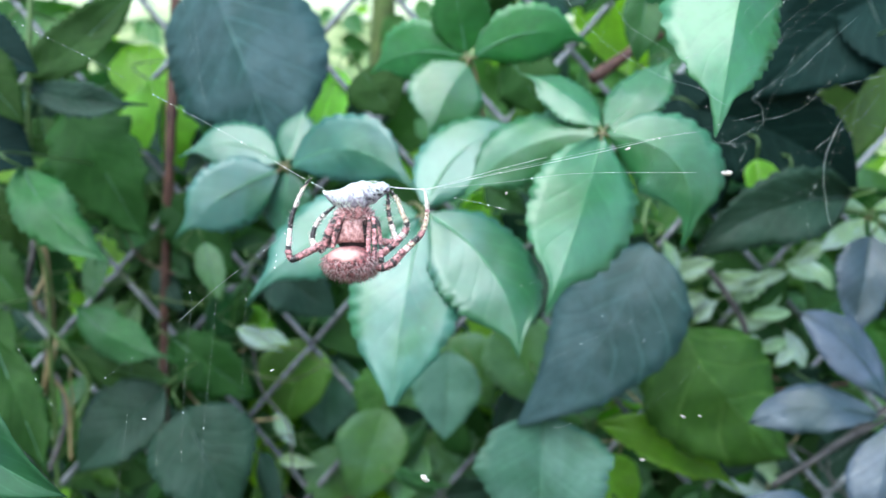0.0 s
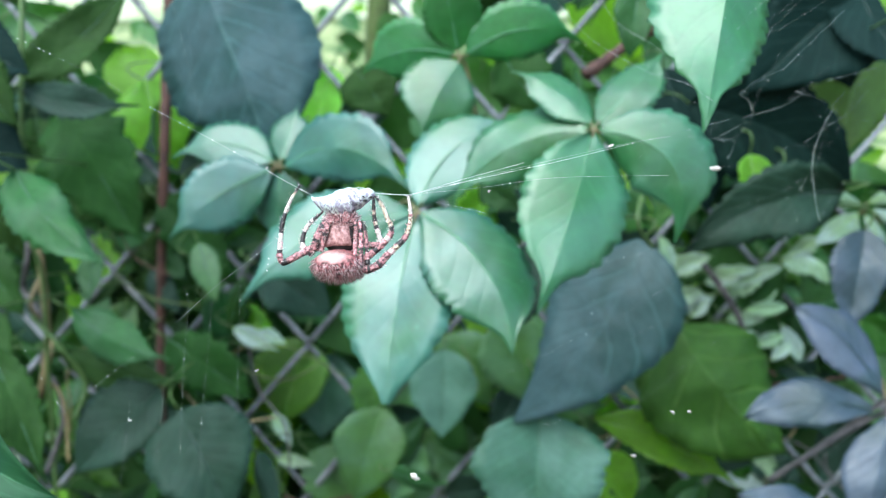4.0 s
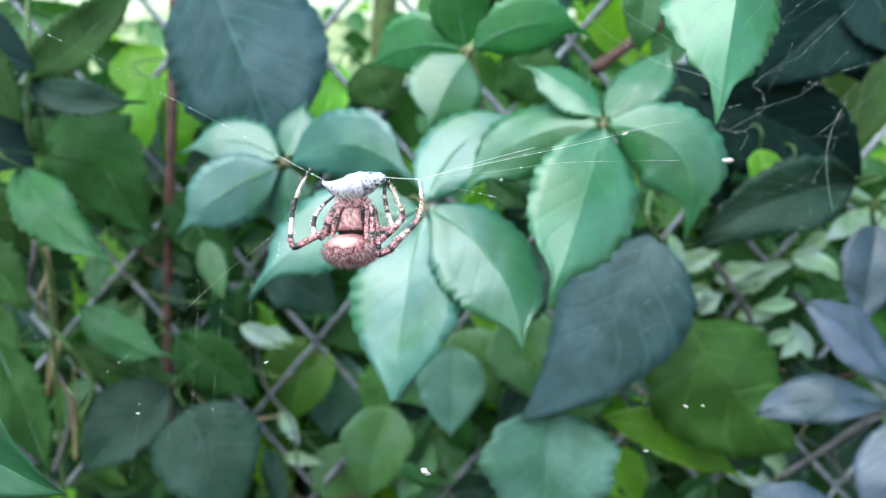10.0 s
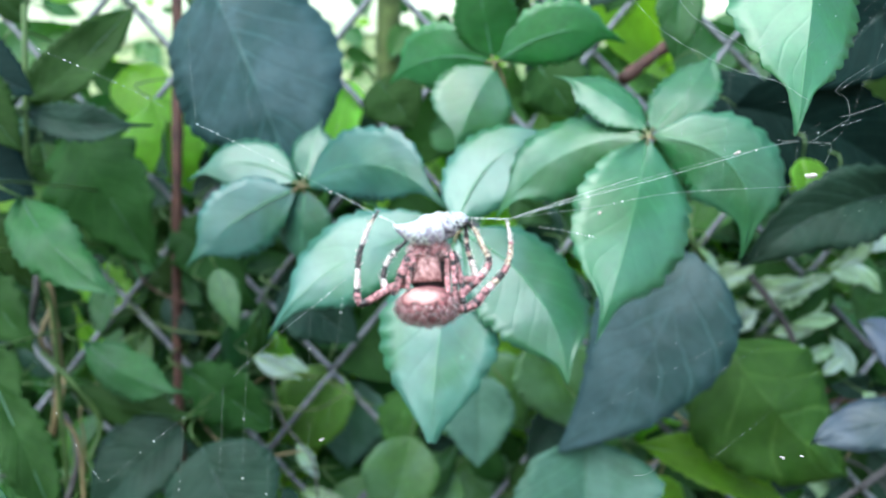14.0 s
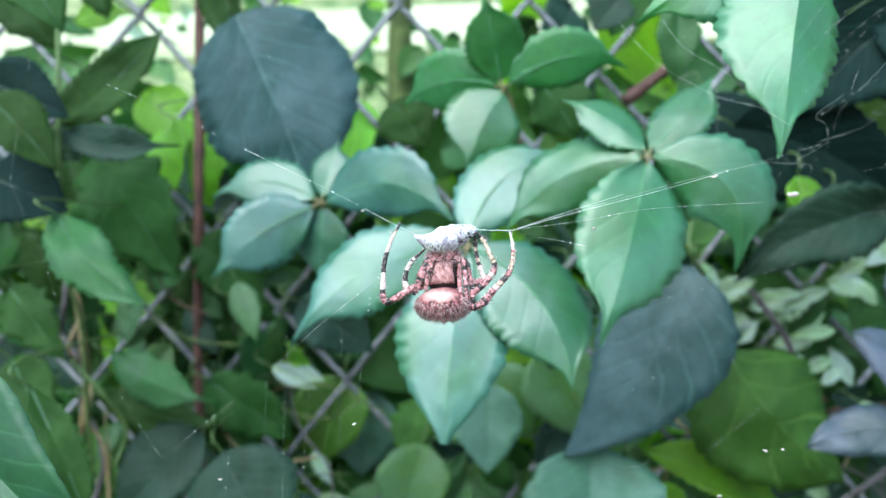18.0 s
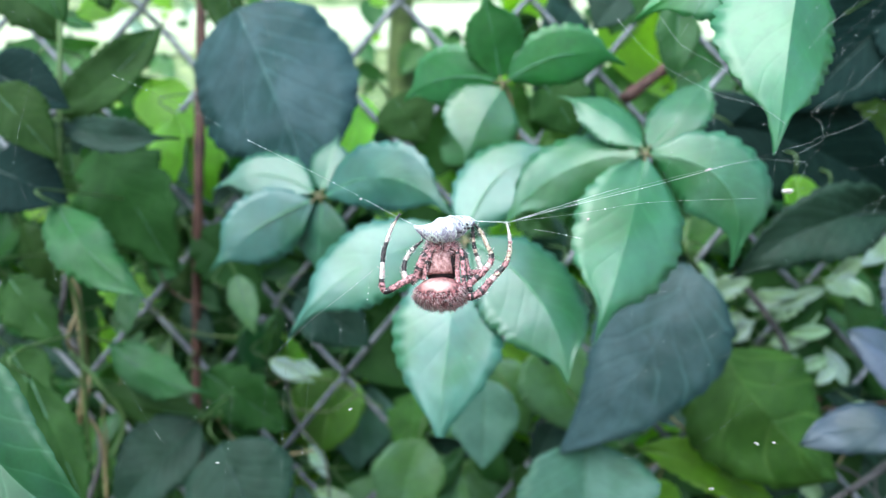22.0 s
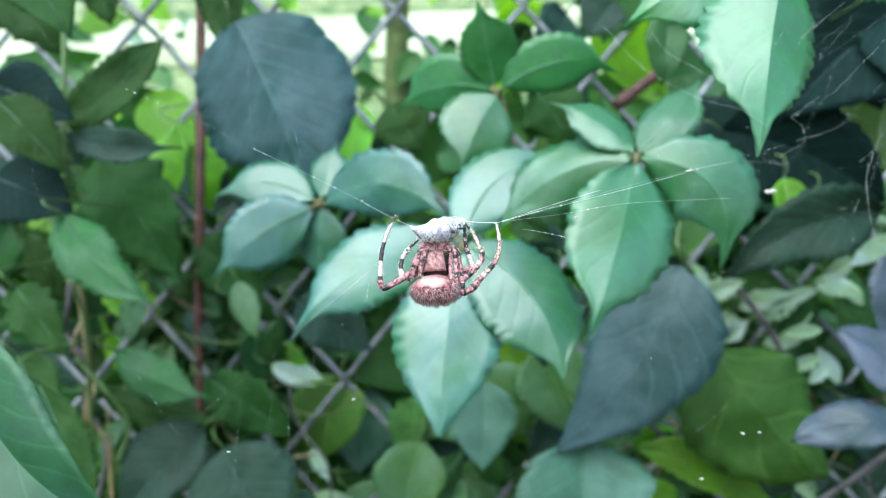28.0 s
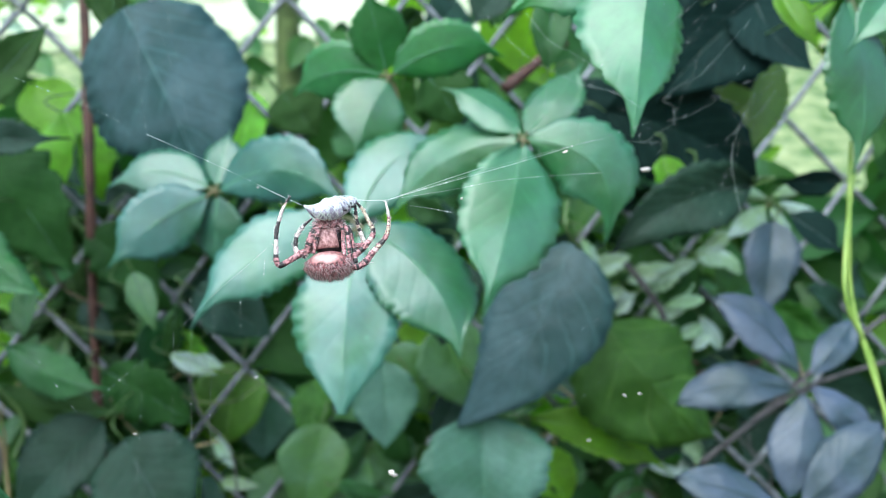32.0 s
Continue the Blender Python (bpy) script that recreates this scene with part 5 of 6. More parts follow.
def make_spider():
    s = new("spider")
    tagged(s, "hairy reddish-brown orb-weaver spider with banded legs feeding on prey", "spider")
    bm = bmesh.new()
    ellipsoid(bm, (-5.1, -0.4, -4.25), (4.1, 4.0, 2.5), 0.06, 3, 22, 32)
    abdomen = part("abdomen", bm, belly, s, "furry rust-brown abdomen with a pale band, its highlight painted in")
    coat(abdomen, (-5.1, -0.4, -4.25), (4.05, 3.95, 2.45), 1700, 3, 0.6, (0.5, 1.2), "dense pinkish-white and dark bristles", (0.25, -0.1, -0.6),
         lambda d: d.z < 0.12 or abs(d.x + 0.1) > 0.72)
    # inky body: shadow in the gaps round the plate is put into its colour
    bm = bmesh.new()
    ellipsoid(bm, (-4.7, 1.0, 0.4), (3.0, 1.6, 3.2), 0.05, 4, 12, 18)
    part("breast", bm, inky, s, "breast between the leg roots, gap shadow put into its dark colour")
    part("breast_plate", breast_plate(), shield, s, "flat glossy brown plate")
    bm = bmesh.new()
    ellipsoid(bm, (-4.6, 0.5, 3.1), (2.3, 1.5, 1.25), 0.1, 4, 12, 18)
    head = part("head", bm, russet, s, "rosy bristly head pressed to the prey")
    coat(head, (-4.6, 0.4, 3.0), (2.4, 1.6, 1.3), 800, 5, 0.9, (0.5, 1.2), "pink bristles", (0, -0.1, 0.3), lambda d: d.y < 0.3)
    for x in (-5.6, -3.9):
        bm = bmesh.new()
        ellipsoid(bm, (x, -0.3, 3.6), (0.75, 0.8, 1.1), 0.08, 4, 8, 10)
        part("jaw", bm, russet, s, "stout rusty jaw pressed into the prey")

    leg(s, ((-7.56, 0.00, -1.17), (-9.24, -0.60, -1.64), (-11.47, -0.80, -2.67), (-13.62, -0.80, -3.69), (-14.27, -0.80, -2.67), (-14.18, -0.70, -0.80), (-13.90, -0.50, 2.18), (-13.24, -0.30, 4.42), (-12.31, 0.00, 6.56), (-11.10, 0.30, 8.43)), (0.95, 0.85, 0.78, 0.80, 0.72, 0.6, 0.54, 0.5, 0.36, 0.2), ((0.30, 0), (0.36, 2), (0.47, 0), (0.51, 2), (0.62, 1), (0.75, 2), (0.89, 1), (0.93, 3), (1, 2)), 1, "long leg banded black and white reaching the thread")
    leg(s, ((-7.37, 0.20, -0.62), (-8.96, -0.40, -1.55), (-10.54, -0.50, -1.64), (-10.73, -0.30, -0.06), (-10.26, 0.00, 1.53), (-9.33, 0.30, 2.74), (-7.56, 0.60, 4.23)), (0.8, 0.7, 0.72, 0.55, 0.48, 0.42, 0.25), ((0.34, 0), (0.44, 1), (0.62, 2), (0.78, 1), (0.82, 2), (0.85, 1), (1, 2)), 2, "short leg banded black and white")
    leg(s, ((-5.69, -0.40, 2.93), (-7.37, -0.90, 1.99), (-8.21, -1.20, 0.32), (-8.96, -1.10, -1.55), (-9.61, -0.80, -2.67)), (0.5, 0.85, 0.95, 0.8, 0.55), ((0.25, 0), (0.32, 2), (0.55, 0), (0.60, 2), (0.86, 0), (1, 2)), 3, "mottled folded leg pressed against the body")
    leg(s, ((-6.25, -0.20, 3.30), (-7.09, -0.60, 2.55), (-6.91, -1.20, 1.62), (-7.37, -1.20, -0.06), (-7.74, -1.20, -2.11)), (0.4, 0.65, 0.75, 0.65, 0.4), ((0.2, 0), (0.3, 2), (0.6, 0), (0.7, 2), (1, 0)), 4, "mottled folded leg gripping the prey")
    leg(s, ((-2.25, -1.20, -4.34), (-0.48, -1.60, -4.90), (1.20, -1.40, -4.16), (2.41, -1.00, -2.85), (4.00, -0.60, -1.36), (5.21, -0.30, -0.06), (6.05, -0.20, 1.99), (6.14, 0.00, 4.23), (5.77, 0.20, 6.65)), (0.8, 0.9, 0.95, 0.8, 0.68, 0.66, 0.56, 0.46, 0.2), ((0.12, 0), (0.15, 2), (0.24, 0), (0.27, 2), (0.42, 0), (0.46, 4), (0.52, 3), (0.60, 2), (0.66, 0), (0.82, 3), (0.85, 0), (1, 1)), 5, "long straw-tipped leg hooked on the thread")
    leg(s, ((-1.59, -0.80, -3.60), (-0.29, -0.60, -2.67), (1.39, -0.50, -1.36), (2.88, -0.30, 0.32), (3.16, -0.20, 1.62), (2.41, 0.00, 3.30), (1.67, 0.20, 5.16), (0.46, 0.40, 6.75)), (0.8, 0.85, 0.8, 0.72, 0.6, 0.5, 0.42, 0.25), ((0.20, 0), (0.26, 2), (0.36, 0), (0.42, 1), (0.5, 0), (0.58, 2), (0.9, 3), (1, 2)), 6, "bent leg with straw and brown bands")
    leg(s, ((-1.59, 0.20, -0.62), (0.08, 0.10, -1.17), (1.39, 0.20, -0.80), (1.02, 0.30, 0.88), (0.55, 0.40, 2.55), (0.36, 0.50, 4.60), (0.36, 0.60, 6.65)), (0.8, 0.75, 0.72, 0.56, 0.5, 0.44, 0.25), ((0.36, 0), (0.55, 1), (0.62, 2), (0.66, 3), (0.76, 2), (0.82, 3), (1, 2)), 7, "bent leg with black bands")
    leg(s, ((-2.90, -0.60, 2.74), (-2.34, -0.90, 1.99), (-2.43, -1.30, -0.99), (-2.25, -2.40, -4.34)), (0.3, 0.5, 0.55, 0.4), ((0.12, 2), (0.3, 6), (0.36, 2), (0.6, 0), (0.66, 6), (0.8, 6), (0.86, 2), (1, 6)), 8, "smooth rosy folded leg", 130)
    leg(s, ((-2.15, -0.60, 2.74), (-1.69, -0.90, 1.99), (-1.50, -1.40, -1.17), (-1.50, -2.30, -4.72)), (0.3, 0.5, 0.58, 0.45), ((0.15, 2), (0.42, 6), (0.47, 2), (0.7, 6), (0.75, 2), (0.9, 0), (1, 2)), 9, "smooth rosy folded leg", 130)
    leg(s, ((-1.59, -0.40, 2.55), (-1.03, -0.90, 1.62), (-0.66, -1.10, -1.17), (-0.48, -1.60, -4.16)), (0.4, 0.42, 0.5, 0.6), ((0.4, 2), (0.7, 0), (0.76, 2), (0.9, 6), (1, 2)), 10, "rosy folded leg with dark edge", 110)
    return s


def make_prey():
    """The catch, wound in white silk, with loose loops round it."""
    w = new("wrapped_prey")
    tagged(w, "insect wrapped in white silk, held by the spider", "prey")
    rnd = random.Random(8)
    bm = bmesh.new()
    pts = [Vector(p) / 1000 for p in ((-9.33, 0.00, 6.37), (-8.30, 0.00, 5.82), (-7.00, 0.00, 5.35), (-5.41, 0.00, 5.44), (-3.55, 0.00, 5.82), (-1.87, 0.00, 6.28), (-0.48, 0.00, 6.75), (0.55, 0.00, 6.93))]
    line = smooth_line(pts, 6)
    shape = (0.12, 0.55, 1.2, 1.85, 1.95, 1.55, 0.95, 0.3)
    n = len(line)
    rad = [float(np.interp(i / (n - 1), np.linspace(0, 1, len(shape)), shape)) / 1000 for i in range(n)]
    tube(bm, line, rad, 16, knots=0.0)
    for v in bm.verts:
        v.co += Vector((0.3, 1, 1)) * 0.00045 * noise.noise(v.co * 1100)
    for f in bm.faces:
        c = f.calc_center_median()
        axis = min(line, key=lambda p: abs(p.x - c.x))
        if c.z - axis.z < -0.0002 + 0.0012 * noise.noise(c * 900):
            f.material_index = 1
    bundle = part("cocoon", bm, [silk, thin_wrap], w, "lumpy white silk bundle, dark insect showing through below")
    for k in range(58):
        bm = bmesh.new()
        i = rnd.randrange(4, n - 5)
        tilt, slant = rnd.uniform(-1.2, 1.2), rnd.uniform(-2.6, 2.6)
        loop = []
        a0, a1 = rnd.uniform(2.4, 3.6), rnd.uniform(5.4, 7.2)
        for j in range(15):
            a = a0 + (a1 - a0) * j / 14
            q = min(max(i + round((j - 7) * slant * 0.5), 1), n - 2)
            r = rad[q] * rnd.uniform(1.0, 1.1)
            loop.append(line[q] + Vector((tilt * r * math.sin(a) * 0.5, -r * abs(math.sin(a)), r * math.cos(a))))
        tube(bm, loop, 0.00003, 4)
        part("silk_loop", bm, thread, bundle)
    bm = bmesh.new()
    for k in range(14):
        c = Vector(rnd.choice(line[10:-4])) * 1000
        ellipsoid(bm, (c.x + rnd.uniform(-1, 1), c.y - 1.3, c.z + rnd.uniform(-1.1, -0.2)), (rnd.uniform(0.15, 0.5), 0.3, rnd.uniform(0.1, 0.22)), 0.2, 5, 6, 8)
    part("insect_limb", bm, [inky], w, "dark limb of the catch showing through the silk")
    return w


def strand(parent, pts, r=0.00005, beads=0, seed=1, fine=1.0):
    rnd = random.Random(seed)
    line = smooth_line(pts, 5)
    r *= fine
    bm = bmesh.new()
    tube(bm, line, r * 0.30, 4)
    part("strand", bm, thread if r > 0.000055 else faint if r > 0.000045 else gauze, parent)
    if beads:
        bm = bmesh.new()
        for k in range(int(beads * (3 if fine == 1.0 else 2.5))):
            i = rnd.randrange(len(line) - 1)
            p = line[i].lerp(line[i + 1], rnd.random()) * 1000
            size = (rnd.uniform(0.03, 0.075) if k % 4 else rnd.uniform(0.07, 0.13)) * (1 if fine == 1.0 else 0.62)
            ellipsoid(bm, p, (size * rnd.uniform(0.7, 1.5), size, size), 0.3, 5, 5, 6)
        part("flecks", bm, thread, parent, "white flecks caught on the strand")


def make_hung_web():
    """The threads that carry the prey; they swing with it."""
    w = new("bridge_threads")
    tagged(w, "taut pale silk threads carrying the wrapped prey", "web")

    strand(w, [(-0.00918, 0, 0.00673), (-0.01297, 0.0005, 0.00874), (-0.01679, 0.001, 0.01096)], 8e-05, 1, 1)
    strand(w, [(-0.01791, 0.001, 0.01163), (-0.02566, 0.003, 0.01593), (-0.03648, 0.006, 0.02164)], 4.6e-05, 7, 2)
    strand(w, [(-0.04094, 0.007, 0.02405), (-0.04544, 0.0085, 0.02677), (-0.05355, 0.0115, 0.03083), (-0.0618, 0.0135, 0.03481)], 4.5e-05, 6, 3)
    strand(w, [(-0.00023, 0, 0.00712), (0.00294, 0, 0.00681), (0.00611, 0, 0.00669)], 0.00014, 3, 4)
    strand(w, [(0.00611, 0, 0.00669), (0.01613, 0.004, 0.00918), (0.03132, 0.011, 0.01275), (0.04322, 0.016, 0.01581)], 6e-05, 5, 5)
    strand(w, [(0.04322, 0.016, 0.01581), (0.04952, 0.019, 0.0174), (0.05555, 0.021, 0.01892)], 4e-05, 2, 6)
    strand(w, [(0.05814, 0.022, 0.01964), (0.06075, 0.023, 0.02027), (0.06338, 0.024, 0.02101)], 4e-05, 2, 7)
    strand(w, [(0.00611, 0, 0.00669), (0.01515, 0.003, 0.00941), (0.02461, 0.007, 0.0121)], 7e-05, 0, 8)
    strand(w, [(0.00648, 0, 0.00678), (0.01803, 0.004, 0.00802), (0.0303, 0.011, 0.00987), (0.05104, 0.019, 0.01061)], 5e-05, 4, 9)
    strand(w, [(0.01019, 0.002, 0.00552), (0.01416, 0.003, 0.00477), (0.01823, 0.005, 0.00384)], 5e-05, 3, 10)
    strand(w, [(0.00611, 0, 0.00669), (0.02116, 0.008, 0.01074), (0.04117, 0.016, 0.01562), (0.0516, 0.019, 0.01748)], 5e-05, 0, 11)
    strand(w, [(-0.03648, 0.006, 0.02164), (-0.03705, 0.006, 0.0316), (-0.03675, 0.006, 0.04125), (-0.03667, 0.006, 0.04897)], 3.5e-05, 0, 12)
    strand(w, [(-0.02758, 0.004, 0.01891), (-0.03031, 0.005, 0.03038), (-0.03307, 0.006, 0.04122), (-0.03473, 0.006, 0.04895)], 3.5e-05, 0, 13)
    strand(w, [(-0.0289, 0.005, 0.02653), (-0.02997, 0.005, 0.03518), (-0.03141, 0.005, 0.04478)], 3e-05, 0, 14)
    strand(w, [(-0.01594, 0.002, -0.00049), (-0.02062, 0.003, -0.00407), (-0.02555, 0.004, -0.0077), (-0.03248, 0.006, -0.01357)], 5e-05, 2, 15)
    strand(w, [(-0.03996, 0.008, -0.01919), (-0.04627, 0.009, -0.02382), (-0.05266, 0.01, -0.0289)], 4e-05, 2, 16)
    strand(w, [(-0.05266, 0.01, -0.0289), (-0.05521, 0.01, -0.0251), (-0.06093, 0.011, -0.01618)], 3.5e-05, 2, 17)
    strand(w, [(-0.03087, 0.006, -0.00853), (-0.03051, 0.006, -0.01106), (-0.03139, 0.006, -0.02076), (-0.03239, 0.007, -0.03556)], 4e-05, 2, 18)
    strand(w, [(-0.02593, 0.004, -0.0077), (-0.02704, 0.005, -0.01777), (-0.02856, 0.006, -0.03002), (-0.02885, 0.006, -0.03926)], 3.5e-05, 1, 19)
    strand(w, [(-0.03404, 0.006, -0.01453), (-0.03501, 0.007, -0.02478), (-0.03631, 0.007, -0.03652)], 3.5e-05, 0, 20)
    strand(w, [(-0.0211, 0.003, -0.00483), (-0.0219, 0.004, -0.01674), (-0.02251, 0.005, -0.02842)], 3e-05, 1, 21)
    strand(w, [(-0.01633, 0.002, -0.00144), (-0.01783, 0.003, -0.01095), (-0.01954, 0.004, -0.02059)], 3e-05, 1, 22)
    strand(w, [(-0.04036, 0.008, -0.01978), (-0.04158, 0.009, -0.02999), (-0.04331, 0.009, -0.04287)], 3e-05, 1, 23)
    return w


FINE = 0.85


def make_side_web():
    """Torn web between the near leaf and the hedge."""
    w = new("torn_web")
    tagged(w, "torn dusty web strands between the leaves", "web")
    strand(w, [(0.03156, 0.222, 1.36631), (0.04031, 0.222, 1.35609), (0.04983, 0.222, 1.34983), (0.05738, 0.223, 1.3464), (0.06563, 0.223, 1.34397), (0.07239, 0.223, 1.33948)], 7e-05, 12, 40, FINE)
    strand(w, [(0.04031, 0.222, 1.35609), (0.0391, 0.223, 1.351), (0.03803, 0.224, 1.34675), (0.03841, 0.225, 1.33798), (0.03537, 0.225, 1.32877)], 5e-05, 2, 41, FINE)
    strand(w, [(0.04046, 0.222, 1.35609), (0.04285, 0.222, 1.36253), (0.04481, 0.222, 1.36985)], 5e-05, 1, 42, FINE)
    strand(w, [(0.061, 0.222, 1.35031), (0.05974, 0.223, 1.34697)], 5e-05, 0, 43, FINE)
    strand(w, [(0.07239, 0.223, 1.33948), (0.07058, 0.223, 1.33211), (0.0756, 0.224, 1.33426)], 5e-05, 1, 44, FINE)
    strand(w, [(0.09081, 0.225, 1.34763), (0.09797, 0.225, 1.35439), (0.10702, 0.226, 1.36286)], 6e-05, 6, 45, FINE)
    strand(w, [(0.08036, 0.225, 1.33538), (0.08664, 0.226, 1.33694), (0.09262, 0.226, 1.33913), (0.09681, 0.226, 1.34238)], 6e-05, 6, 46, FINE)
    strand(w, [(0.10424, 0.226, 1.33783), (0.10093, 0.226, 1.33159), (0.09881, 0.226, 1.32414), (0.09937, 0.226, 1.31517), (0.10054, 0.226, 1.30888)], 7e-05, 10, 47, FINE)
    strand(w, [(0.10054, 0.226, 1.30888), (0.10414, 0.226, 1.31513), (0.10744, 0.226, 1.31928)], 5e-05, 3, 48, FINE)
    strand(w, [(0.09675, 0.226, 1.32894), (0.10198, 0.226, 1.33278), (0.10811, 0.226, 1.33675), (0.1132, 0.226, 1.34268)], 6e-05, 7, 49, FINE)
    strand(w, [(0.10278, 0.226, 1.34501), (0.10874, 0.226, 1.34644), (0.11545, 0.226, 1.34817)], 6e-05, 6, 50, FINE)
    strand(w, [(0.102, 0.226, 1.33681), (0.10724, 0.226, 1.34198)], 6e-05, 3, 51, FINE)
    strand(w, [(0.0997, 0.226, 1.32264), (0.10423, 0.226, 1.33604), (0.11172, 0.226, 1.34493)], 5e-05, 3, 52, FINE)
    strand(w, [(0.08958, 0.226, 1.32751), (0.09674, 0.226, 1.32834), (0.1042, 0.226, 1.32887)], 4e-05, 3, 53, FINE)
    strand(w, [(0.06997, 0.223, 1.32887), (0.06936, 0.223, 1.32563)], 4e-05, 1, 54, FINE)
    strand(w, [(0.02325, 0.21, 1.27433), (0.03479, 0.212, 1.27995), (0.0465, 0.214, 1.28509), (0.05841, 0.216, 1.29233), (0.07398, 0.22, 1.30196)], 4e-05, 6, 55, FINE)
    strand(w, [(0.00626, 0.205, 1.2682), (0.02325, 0.21, 1.27433)], 3e-05, 1, 56, FINE)
    strand(w, [(-0.0871, 0.15, 1.35231), (-0.08342, 0.15, 1.35051), (-0.08326, 0.15, 1.34095), (-0.08565, 0.15, 1.3313), (-0.08679, 0.15, 1.32454)], 4e-05, 3, 57, FINE)
    strand(w, [(-0.08679, 0.15, 1.32454), (-0.08308, 0.152, 1.31378), (-0.08147, 0.155, 1.3043)], 4e-05, 2, 58, FINE)
    strand(w, [(0.04904, 0.226, 1.27723), (0.06284, 0.226, 1.28491), (0.07561, 0.226, 1.29235), (0.09091, 0.226, 1.30146)], 4e-05, 8, 59, FINE)
    strand(w, [(0.04847, 0.226, 1.25829), (0.05978, 0.226, 1.26669), (0.07676, 0.226, 1.28034)], 4e-05, 7, 60, FINE)
    strand(w, [(0.01972, 0.222, 1.29325), (0.03364, 0.223, 1.29651), (0.05267, 0.224, 1.3004), (0.07323, 0.226, 1.30503)], 4e-05, 8, 61, FINE)
    strand(w, [(0.04146, 0.224, 1.30074), (0.04173, 0.224, 1.29322), (0.04122, 0.224, 1.28448)], 3e-05, 1, 62, FINE)
    strand(w, [(0.06064, 0.225, 1.30642), (0.05942, 0.225, 1.29892), (0.05977, 0.225, 1.29388)], 3e-05, 1, 63, FINE)
    strand(w, [(0.03366, 0.223, 1.29726), (0.03294, 0.223, 1.2898)], 3e-05, 1, 64, FINE)
    strand(w, [(0.07043, 0.216, 1.35008), (0.07812, 0.216, 1.35794), (0.08586, 0.217, 1.3666)], 5e-05, 5, 65, FINE)
    strand(w, [(0.07749, 0.218, 1.34038), (0.08511, 0.218, 1.34502), (0.09385, 0.219, 1.34981)], 5e-05, 5, 66, FINE)
    strand(w, [(0.0697, 0.22, 1.33132), (0.07505, 0.22, 1.32866), (0.0814, 0.22, 1.33421)], 5e-05, 3, 67, FINE)
    strand(w, [(0.04933, 0.222, 1.35787), (0.04622, 0.222, 1.34516), (0.04295, 0.223, 1.32588)], 4e-05, 3, 68, FINE)
    strand(w, [(0.0554, 0.222, 1.35388), (0.05494, 0.222, 1.34206), (0.05391, 0.222, 1.32959)], 4e-05, 3, 69, FINE)
    strand(w, [(0.08372, 0.217, 1.35387), (0.08938, 0.217, 1.36047), (0.09471, 0.217, 1.36572)], 5e-05, 4, 70, FINE)
    strand(w, [(0.08885, 0.218, 1.3539), (0.08509, 0.218, 1.34447), (0.08223, 0.218, 1.34048), (0.08104, 0.219, 1.33492)], 5e-05, 4, 71, FINE)
    strand(w, [(0.02606, 0.2, 1.26185), (0.02835, 0.2, 1.26183), (0.03037, 0.2, 1.2629)], 6e-05, 3, 72, FINE)
    strand(w, [(0.09555, 0.24, 1.23665), (0.1095, 0.24, 1.24609), (0.12374, 0.24, 1.25836)], 4e-05, 2, 73, FINE)
    strand(w, [(0.1063, 0.24, 1.23659), (0.12371, 0.24, 1.24917)], 4e-05, 0, 74, FINE)
    strand(w, [(0.08258, 0.24, 1.23514), (0.10159, 0.24, 1.24455), (0.12502, 0.24, 1.26183)], 3e-05, 0, 75, FINE)
    strand(w, [(0.05665, 0.226, 1.34903), (0.06185, 0.227, 1.35145), (0.06662, 0.228, 1.35398)], 5e-05, 2, 76, FINE)
    strand(w, [(0.09165, 0.226, 1.31737), (0.09697, 0.227, 1.31634), (0.10268, 0.228, 1.3141)], 4e-05, 1, 77, FINE)
    strand(w, [(0.0946, 0.226, 1.31551), (0.09714, 0.227, 1.31925), (0.10073, 0.228, 1.32391)], 4e-05, 4, 78, FINE)
    strand(w, [(0.09159, 0.226, 1.31564), (0.09448, 0.227, 1.31154), (0.096, 0.228, 1.30641)], 4e-05, 3, 79, FINE)
    strand(w, [(0.11548, 0.226, 1.33983), (0.11878, 0.227, 1.34066), (0.12079, 0.228, 1.34208)], 5e-05, 3, 80, FINE)
    strand(w, [(0.09878, 0.226, 1.33809), (0.10003, 0.227, 1.33671), (0.1019, 0.228, 1.33563)], 4e-05, 3, 81, FINE)
    strand(w, [(0.09782, 0.226, 1.32835), (0.10108, 0.227, 1.32798), (0.10442, 0.228, 1.32822)], 4e-05, 3, 82, FINE)
    strand(w, [(0.10928, 0.226, 1.33514), (0.11343, 0.227, 1.33451), (0.11786, 0.228, 1.3335)], 4e-05, 4, 83, FINE)
    strand(w, [(0.10495, 0.226, 1.3312), (0.10592, 0.227, 1.33263), (0.10766, 0.228, 1.33502)], 5e-05, 3, 84, FINE)
    strand(w, [(0.05842, 0.226, 1.34654), (0.06058, 0.227, 1.34746), (0.06202, 0.228, 1.34929)], 5e-05, 1, 85, FINE)
    strand(w, [(0.09434, 0.226, 1.34223), (0.09926, 0.227, 1.341), (0.10296, 0.228, 1.33928)], 6e-05, 1, 86, FINE)
    strand(w, [(0.11057, 0.226, 1.34335), (0.11458, 0.227, 1.34659), (0.11796, 0.228, 1.34929)], 5e-05, 2, 87, FINE)
    strand(w, [(0.09154, 0.226, 1.30496), (0.09481, 0.227, 1.30506), (0.0989, 0.228, 1.30544)], 5e-05, 4, 88, FINE)
    strand(w, [(0.09828, 0.226, 1.31883), (0.09955, 0.227, 1.31975), (0.10084, 0.228, 1.32171)], 4e-05, 2, 89, FINE)
    strand(w, [(0.10676, 0.226, 1.3134), (0.10873, 0.227, 1.31127), (0.11203, 0.228, 1.30888)], 4e-05, 4, 90, FINE)
